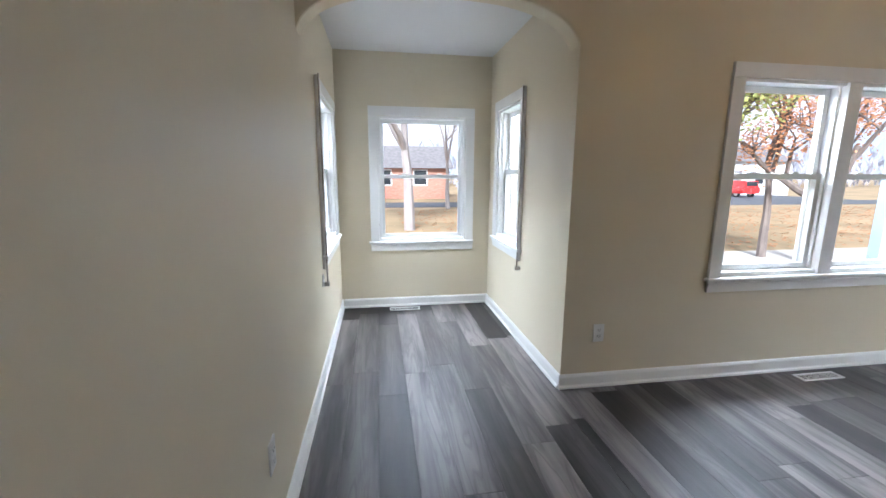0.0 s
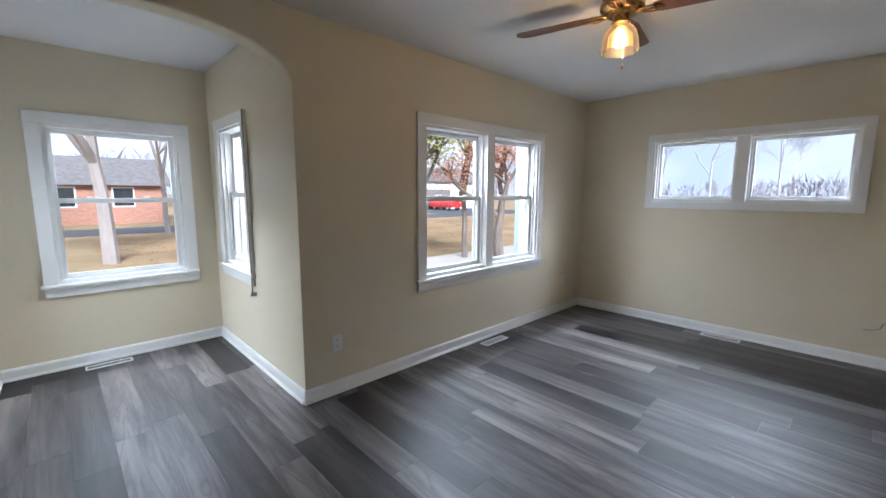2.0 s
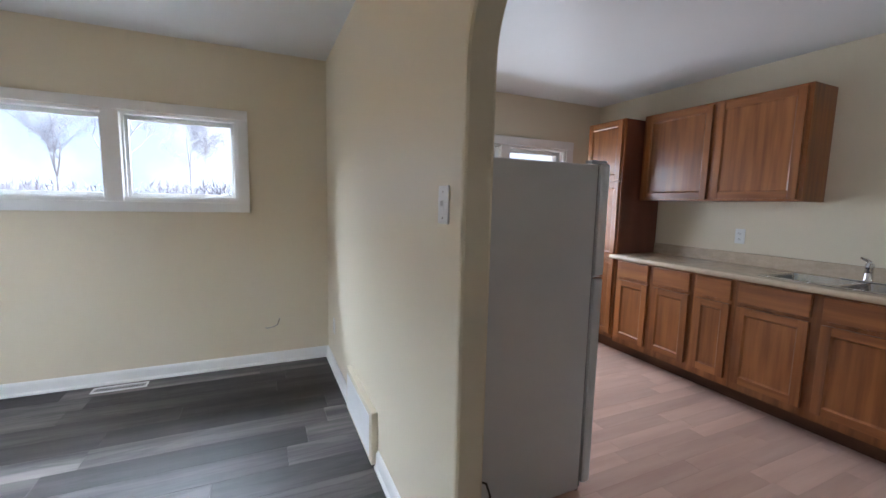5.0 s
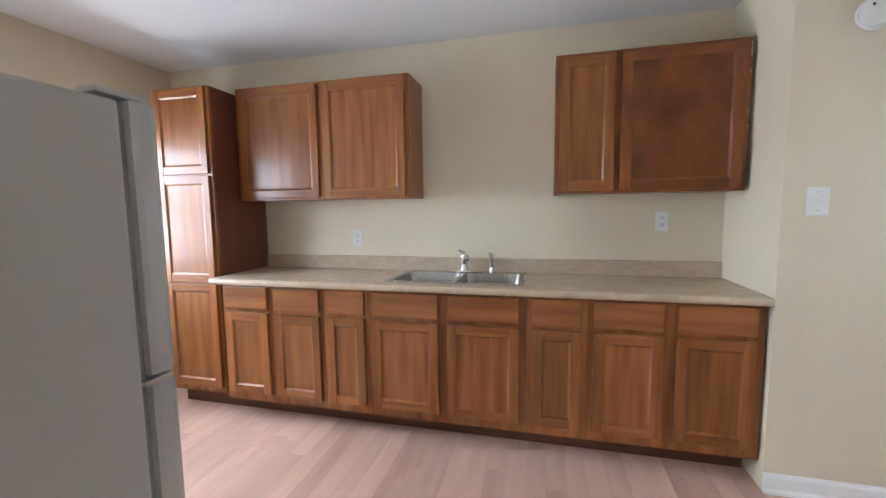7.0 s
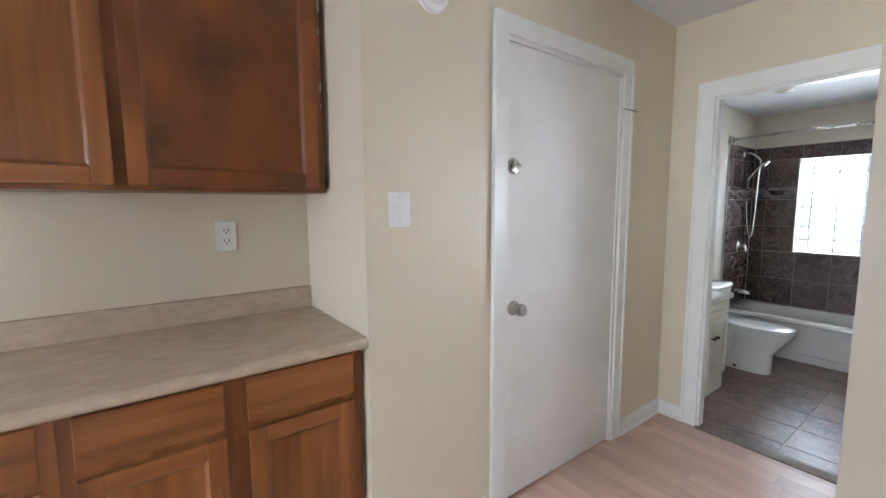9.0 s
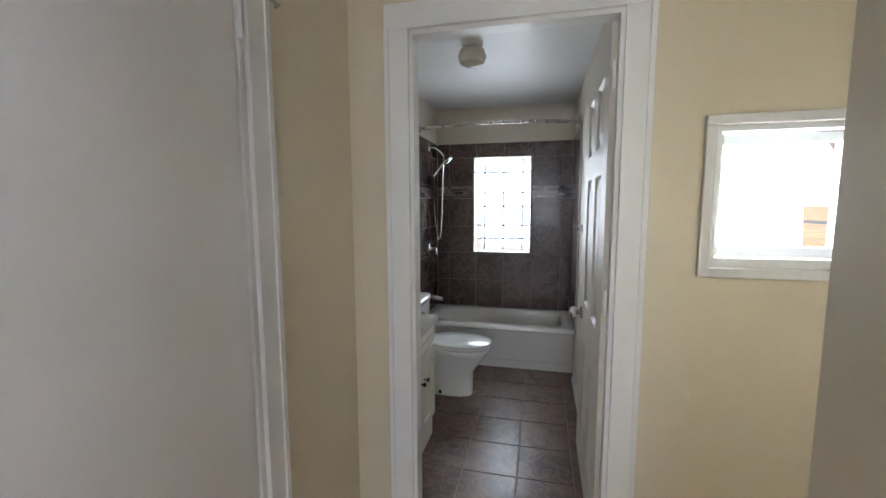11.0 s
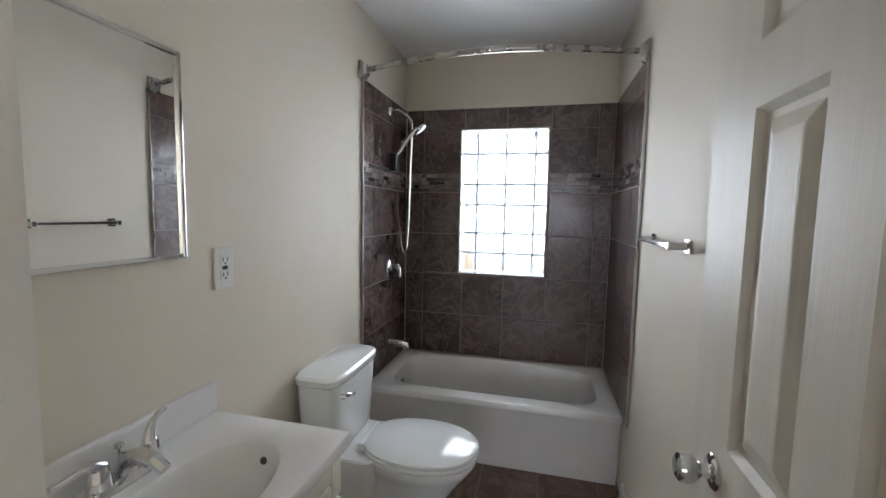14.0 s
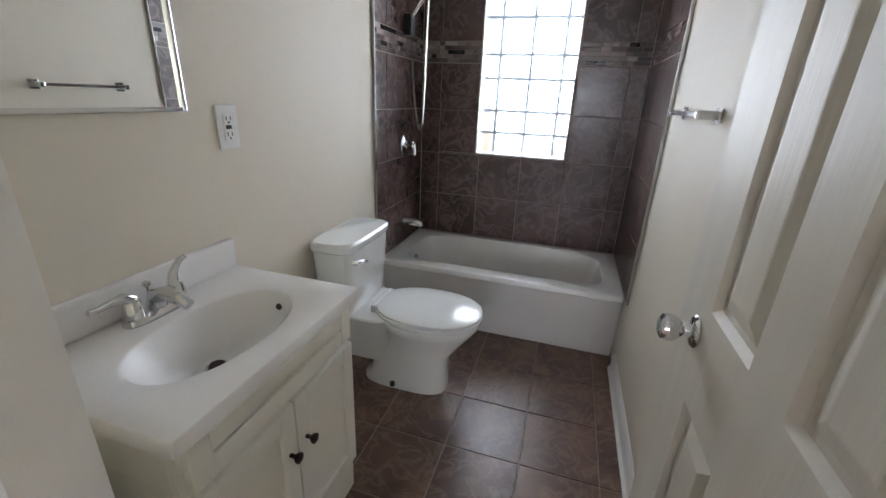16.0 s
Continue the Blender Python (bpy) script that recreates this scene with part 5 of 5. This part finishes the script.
part("base", box(4.11, 4.42, 2.385, 2.635, GZ + 0.001, GZ + 0.15, 0.01), POSTSHADE, post)


def tree(x, y, height, seed, label, leaves=None, leaf_n=0, radius=0.16, spread=0.6, bark=None, twigs=0.0):
    """A tapered trunk with forking limbs; leaves as many small blades on the outer limbs."""
    rng = random.Random(seed)
    t = thing("tree", label, "tree", "garden trees")
    trunk, limbs, tips = bmesh.new(), bmesh.new(), []

    def grow(p, d, r, length, depth):
        pts, rad = [p], [r]
        for i in range(4):
            d = (d + Vector((rng.uniform(-1, 1), rng.uniform(-1, 1), rng.uniform(-0.3, 0.6))) * 0.14).normalized()
            p = p + d * length / 4
            pts.append(p)
            rad.append(r * (1 - 0.11 * (i + 1)))
        tube(pts, rad, trunk if depth == 0 else limbs, 7 if depth < 2 else 4)
        tips.extend(pts[2:] if depth >= 2 else [])
        if depth < 4:
            for k in range(3 if depth < 3 else 2):
                side = Vector((rng.uniform(-1, 1), rng.uniform(-1, 1), rng.uniform(0.05, 0.9))).normalized()
                start = pts[rng.choice((2, 3, 4))] if depth else pts[rng.choice((3, 4, 4))]
                grow(start, (d * (1 - spread) + side * spread).normalized(), r * 0.55, length * 0.72, depth + 1)

    grow(Vector((x, y, GZ - 0.05)), Vector((0, 0, 1)), radius, height * 0.38, 0)
    part("trunk", trunk, bark or BARK, t)
    part("limbs", limbs, bark or BARK, t)
    if leaves:
        lv = bmesh.new()
        for i in range(leaf_n):
            c = rng.choice(tips) + Vector((rng.gauss(0, 0.25), rng.gauss(0, 0.25), rng.gauss(0, 0.2)))
            u = Vector((rng.gauss(0, 1), rng.gauss(0, 1), rng.gauss(0, 1))).normalized()
            w = u.orthogonal().normalized()
            s = rng.uniform(0.05, 0.11) * (1.0 if twigs else 0.5)
            if twigs:
                u.z = abs(u.z)
                lv.faces.new([lv.verts.new(c + o) for o in (u * s * twigs, w * s * 0.12, -u * s * twigs, -w * s * 0.12)])
            else:
                lv.faces.new([lv.verts.new(c + o) for o in (u * s, w * s * 0.6, -u * s, -w * s * 0.6)])
        part("twigs" if twigs else "crown", lv, leaves, t)
    return t


tree(6.1, 6.6, 6.0, 3, "evergreen with yellow-green needles by the road", PINE, 12000, 0.10, 0.8)
tree(8.9, 7.9, 6.0, 5, "oak holding rust-coloured leaves", RUST, 7000, 0.10, 0.75)
tree(9.3, 6.9, 4.6, 8, "small tree with rusty leaves beside the porch", RUST, 4000, 0.17, 0.7)
tree(1.15, 13.6, 9.5, 11, "large bare pale-barked tree on the lawn", TWIGS, 9000, 0.2, 0.62, PALEBARK, 5.0)
tree(-2.0, 21.0, 9.0, 12, "bare tree across the lawn", TWIGS, 4000, 0.13, 0.6, PALEBARK, 5.0)
tree(3.9, 22.0, 9.0, 13, "bare tree across the lawn", TWIGS, 4000, 0.13, 0.6, PALEBARK, 5.0)
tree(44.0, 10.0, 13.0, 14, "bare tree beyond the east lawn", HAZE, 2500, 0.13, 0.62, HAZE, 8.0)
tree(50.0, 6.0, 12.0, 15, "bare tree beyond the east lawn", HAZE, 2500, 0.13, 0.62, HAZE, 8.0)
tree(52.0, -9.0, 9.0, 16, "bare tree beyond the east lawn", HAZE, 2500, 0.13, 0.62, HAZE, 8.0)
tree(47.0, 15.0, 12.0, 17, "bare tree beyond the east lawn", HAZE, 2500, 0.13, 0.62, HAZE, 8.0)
tree(16.0, 24.0, 10.0, 18, "bare tree across the road", None, 0, 0.22)
tree(-14.0, 6.0, 9.0, 19, "bare tree beside the house", None, 0, 0.22)


def woods(name, x0, y0, x1, y1, height, count, label):
    """A far belt of bare woods: many thin stems and twigs with an uneven top."""
    rng = random.Random(count)
    bm = bmesh.new()
    for i in range(count):
        q = rng.random()
        x, y = x0 + (x1 - x0) * q + rng.uniform(-6, 6), y0 + (y1 - y0) * q + rng.uniform(-6, 6)
        h = height * (0.55 + 0.45 * noise.noise((q * 9, 1.7, 0))) * rng.uniform(0.75, 1.1) + 2
        base = Vector((x, y, GZ))
        for k in range(20):
            a = base + Vector((0, 0, h * rng.uniform(0.0, 0.72)))
            d = Vector((rng.gauss(0, 1), rng.gauss(0, 1), rng.uniform(0.4, 2.2))).normalized() * h * rng.uniform(0.12, 0.36)
            s = d.cross(Vector((0, 0, 1))).normalized() * rng.uniform(0.04, 0.16)
            bm.faces.new([bm.verts.new(p) for p in (a - s, a + s, a + d)])
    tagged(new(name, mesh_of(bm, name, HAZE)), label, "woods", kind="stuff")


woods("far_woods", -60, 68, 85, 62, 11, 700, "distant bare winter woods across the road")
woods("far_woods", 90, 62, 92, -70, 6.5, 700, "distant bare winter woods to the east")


def house(x, y, w, d, h, face, label, garage=False):
    t = thing("house", label, "house", "neighbour houses")
    part("wall", box(x, x + w, y, y + d, GZ + 0.001, GZ + h), face, t)
    rf = bmesh.new()
    e = 0.4
    a = [rf.verts.new(p) for p in ((x - e, y - e, GZ + h), (x + w + e, y - e, GZ + h), (x + w + e, y + d + e, GZ + h), (x - e, y + d + e, GZ + h), (x - e, y + d / 2, GZ + h + 1.8), (x + w + e, y + d / 2, GZ + h + 1.8))]
    for f in ((0, 1, 5, 4), (2, 3, 4, 5), (0, 4, 3), (1, 2, 5), (0, 3, 2, 1)):
        rf.faces.new([a[i] for i in f])
    part("roof", rf, ROOFM, t)
    for i in range(3):
        wx = x + w * (0.22 + 0.28 * i)
        if garage and i == 1:
            continue
        wn2 = part("window", box(wx - 0.55, wx + 0.55, y - 0.04, y - 0.001, GZ + 1.0, GZ + 2.2), TRIM, t)
        part("pane", box(wx - 0.47, wx + 0.47, y - 0.05, y - 0.041, GZ + 1.08, GZ + 2.12), CARGLASS, wn2)
    if garage:
        part("garage_door", box(x + w * 0.06, x + w * 0.32, y - 0.06, y - 0.042, GZ + 0.002, GZ + 2.4), TRIM, t, "white garage door")
        # flat dark panel on the solid wall paints the shade of an open garage
        part("garage_opening", box(x + w * 0.36, x + w * 0.66, y - 0.05, y - 0.001, GZ + 0.002, GZ + 2.3), ROOFM, t, "dark panel for the shade inside the open garage")
    return t


house(24.0, 34.5, 16, 8, 3.2, SIDING, "pale sided house with an open garage across the road", True)
house(-4.2, 31.0, 9.6, 6, 2.3, BRICKW, "low red brick house across the lawn")
structure("driveway", box(26.0, 38.0, 27.0, 34.4, GZ + 0.003, GZ + 0.014), ASPHALT, "asphalt driveway")

car = thing("car", "red parked car at the garage", "car")
cb = bmesh.new()
prof = [(-0.85, 0.35), (0.85, 0.35), (0.88, 0.6), (0.84, 0.85), (0.68, 0.95), (0.55, 1.42), (-0.55, 1.42), (-0.68, 0.95), (-0.84, 0.85), (-0.88, 0.6)]
part("body", loft([[(31.8 + u, 30.6 + q, GZ + z) for u, z in prof] for q in (0, 0.4, 3.2, 3.6)]), REDCAR, car)
part("rear_window", box(31.28, 32.32, 30.57, 30.595, GZ + 1.0, GZ + 1.36), CARGLASS, car)
for sx in (-0.8, 0.62):
    for qy in (0.7, 2.8):
        wh = part("wheel", tube([(31.8 + sx, 30.6 + qy, GZ + 0.32), (31.98 + sx, 30.6 + qy, GZ + 0.32)], 0.32, steps=20), BLACK, car)
        part("rim", tube([(31.79 + sx, 30.6 + qy, GZ + 0.32), (31.99 + sx, 30.6 + qy, GZ + 0.32)], 0.19, steps=16), NICKEL, wh)

# ---- boards and tiles, piece by piece ----
cache = {}


def piece(name, sx, sy, sz, material, parent, loc, bev=0.0012):
    """One board or tile; alike sizes share a mesh."""
    key = (name, round(sx, 4), round(sy, 4), round(sz, 4))
    if key not in cache:
        bm = bmesh.new()
        e = bev
        r = [[(-sx / 2 + i, -sy / 2 + i, z), (sx / 2 - i, -sy / 2 + i, z), (sx / 2 - i, sy / 2 - i, z), (-sx / 2 + i, sy / 2 - i, z)] for i, z in ((0, -sz), (0, -e), (e, 0))]
        loft(r, False, True, bm)
        cache[key] = mesh_of(bm, name, material)
    ob = new(name, cache[key])
    ob.parent = parent
    ob.matrix_basis = loc
    return ob


def boards(parent, name, regions, w, length, material, z, rng, gap):
    """Boards along y in staggered rows over rectangles (x0, x1, y0, y1)."""
    for x0, x1, y0, y1 in regions:
        x = x0
        k = 0
        while x < x1 - 0.002:
            bw = min(w, x1 - x)
            y = y0 - rng.uniform(0.05, 0.95) * length
            while y < y1 - 0.002:
                a, b = max(y, y0), min(y + length, y1)
                if b - a > 0.01:
                    piece(name, bw - gap, round(b - a, 3) - gap, 0.006, material, parent, Matrix.Translation((x + bw / 2, (a + b) / 2, z)), 0.0007 if gap > 0.001 else 0.0003)
                y += length
            x += w
            k += 1


rng = random.Random(4)
dfl = structure("floor_dining", box(XW, XE, YS, YN + 0.02, -0.0075, -0.0062), SUBFLOOR, "grey wood-look plank floor")
boards(dfl, "plank", [(XW, 1.25, YS - 0.05, 3.93), (1.25, XE, YS - 0.05, YN)], 0.178, 1.20, PLANK, 0.0, rng, 0.0011)
kfl = structure("floor_kitchen", box(-1.12, XE, -3.78, YS - 0.1, -0.0075, -0.0012), LAMINATE, "pale pinkish oak laminate floor")
boards(kfl, "floorboard", [(-1.12, 0.975, -3.2, YS - 0.05), (0.975, XE, -3.78, YS - 0.05)], 0.098, 0.62, LAMINATE, 0.0, rng, 0.0004)
hfl = structure("floor_hall", box(-1.12, -0.34, YS - 0.1, -0.42, -0.007, 0.0), LAMINATE, "laminate floor in the hall")
bfl = structure("floor_bath", box(-3.46, -1.12, -3.475, -2.215, -0.008, -0.003), GROUT, "brown tiled bathroom floor with grey grout")
T = 0.2725
for i in range(-2, 8):
    for j in range(-3, 3):
        x0, x1 = max(-2.637 - 0.2725 + i * T - 0.0, -2.95), min(-2.637 + i * T, -1.152)
        y0, y1 = max(-2.581 + (j - 1) * T, -3.475), min(-2.581 + j * T, -2.217)
        if x1 - x0 > 0.01 and y1 - y0 > 0.01:
            piece("floor_tile", round(x1 - x0, 3) - 0.005, round(y1 - y0, 3) - 0.005, 0.006, TILEF, bfl, Matrix.Translation(((x0 + x1) / 2, (y0 + y1) / 2, 0.0)))

# tiled shower walls: backing with tiles proud of the grout
TT, TOP = 0.2575, 1.905
rows_z = [(0.370, 0.626), (0.626, 0.883), (0.883, 1.14), (1.14, 1.397), (1.512, 1.77), (1.77, TOP)]


def tile_wall(name, axis, plane, sign, u0, u1, first, holes, label):
    m = on_wall(axis, plane, sign)
    bm = bmesh.new()
    us = sorted({u0, u1, *(h[0] for h in holes), *(h[1] for h in holes)})
    zs2 = sorted({0.365, TOP, *(h[2] for h in holes), *(h[3] for h in holes)})
    for a, b in zip(us, us[1:]):
        for c, d in zip(zs2, zs2[1:]):
            if not any(h[0] < (a + b) / 2 < h[1] and h[2] < (c + d) / 2 < h[3] for h in holes):
                box(a, b, 0.0005, 0.007, c, d, bm=bm)
    ob = structure(name, laid(bm, m), GROUT, label)
    turn = (m.to_3x3() @ Matrix(((1, 0, 0), (0, 0, 1), (0, 1, 0)))).to_4x4()

    def put(nm, a, b, c, d, material, proud, gap):
        parts = [(a, b, c, d)]
        for h in holes:
            nxt = []
            for p in parts:
                if p[1] <= h[0] or p[0] >= h[1] or p[3] <= h[2] or p[2] >= h[3]:
                    nxt.append(p)
                    continue
                if p[2] < h[2]:
                    nxt.append((p[0], p[1], p[2], h[2]))
                if p[3] > h[3]:
                    nxt.append((p[0], p[1], h[3], p[3]))
                lo, hi = max(p[2], h[2]), min(p[3], h[3])
                if p[0] < h[0]:
                    nxt.append((p[0], h[0], lo, hi))
                if p[1] > h[1]:
                    nxt.append((h[1], p[1], lo, hi))
            parts = nxt
        for a, b, c, d in parts:
            if b - a > 0.012 and d - c > 0.008:
                o = m @ Vector(((a + b) / 2, proud, (c + d) / 2))
                t = piece(nm, round(b - a, 3) - gap, round(d - c, 3) - gap, 0.0045, material, ob, Matrix.Translation(o) @ turn)
                if turn.determinant() < 0:
                    t.matrix_basis = Matrix.Translation(o) @ turn @ Matrix.Diagonal((-1, 1, 1, 1))

    for c, d in rows_z:
        u = first
        while u < u1:
            a, b = max(u, u0), min(u + TT, u1)
            if b - a > 0.012:
                put("wall_tile", a, b, c, d, TILE, 0.0112, 0.005)
            u += TT
    for k in range(5):
        z = 1.40 + k * 0.0222
        u = u0
        while u < u1 - 0.005:
            w = rng.choice((0.03, 0.05, 0.075, 0.10))
            put("mosaic_strip", u, min(u + w, u1), z, z + 0.0222, MOSAIC, 0.0114, 0.002)
            u += w
    return ob


tile_wall("tiling_back", "x", -3.465, 1, -3.463, -2.227, -3.089 - 2 * TT, [GB], "brown marbled shower tiles with a mosaic band")
tile_wall("tiling_left", "y", -3.475, 1, -3.452, -2.81, -3.452, [], "brown marbled shower tiles with a mosaic band")
tile_wall("tiling_right", "y", -2.215, -1, -3.452, -2.77, -3.452, [], "brown marbled shower tiles with a mosaic band")
for x, y0, y1 in ((-2.808, -3.474, -3.461), (-2.768, -2.229, -2.216)):
    structure("trim", box(x, x + 0.008, y0, y1, 0.375, TOP + 0.006, 0.002), NICKEL, "thin metal edge trim of the tiling")
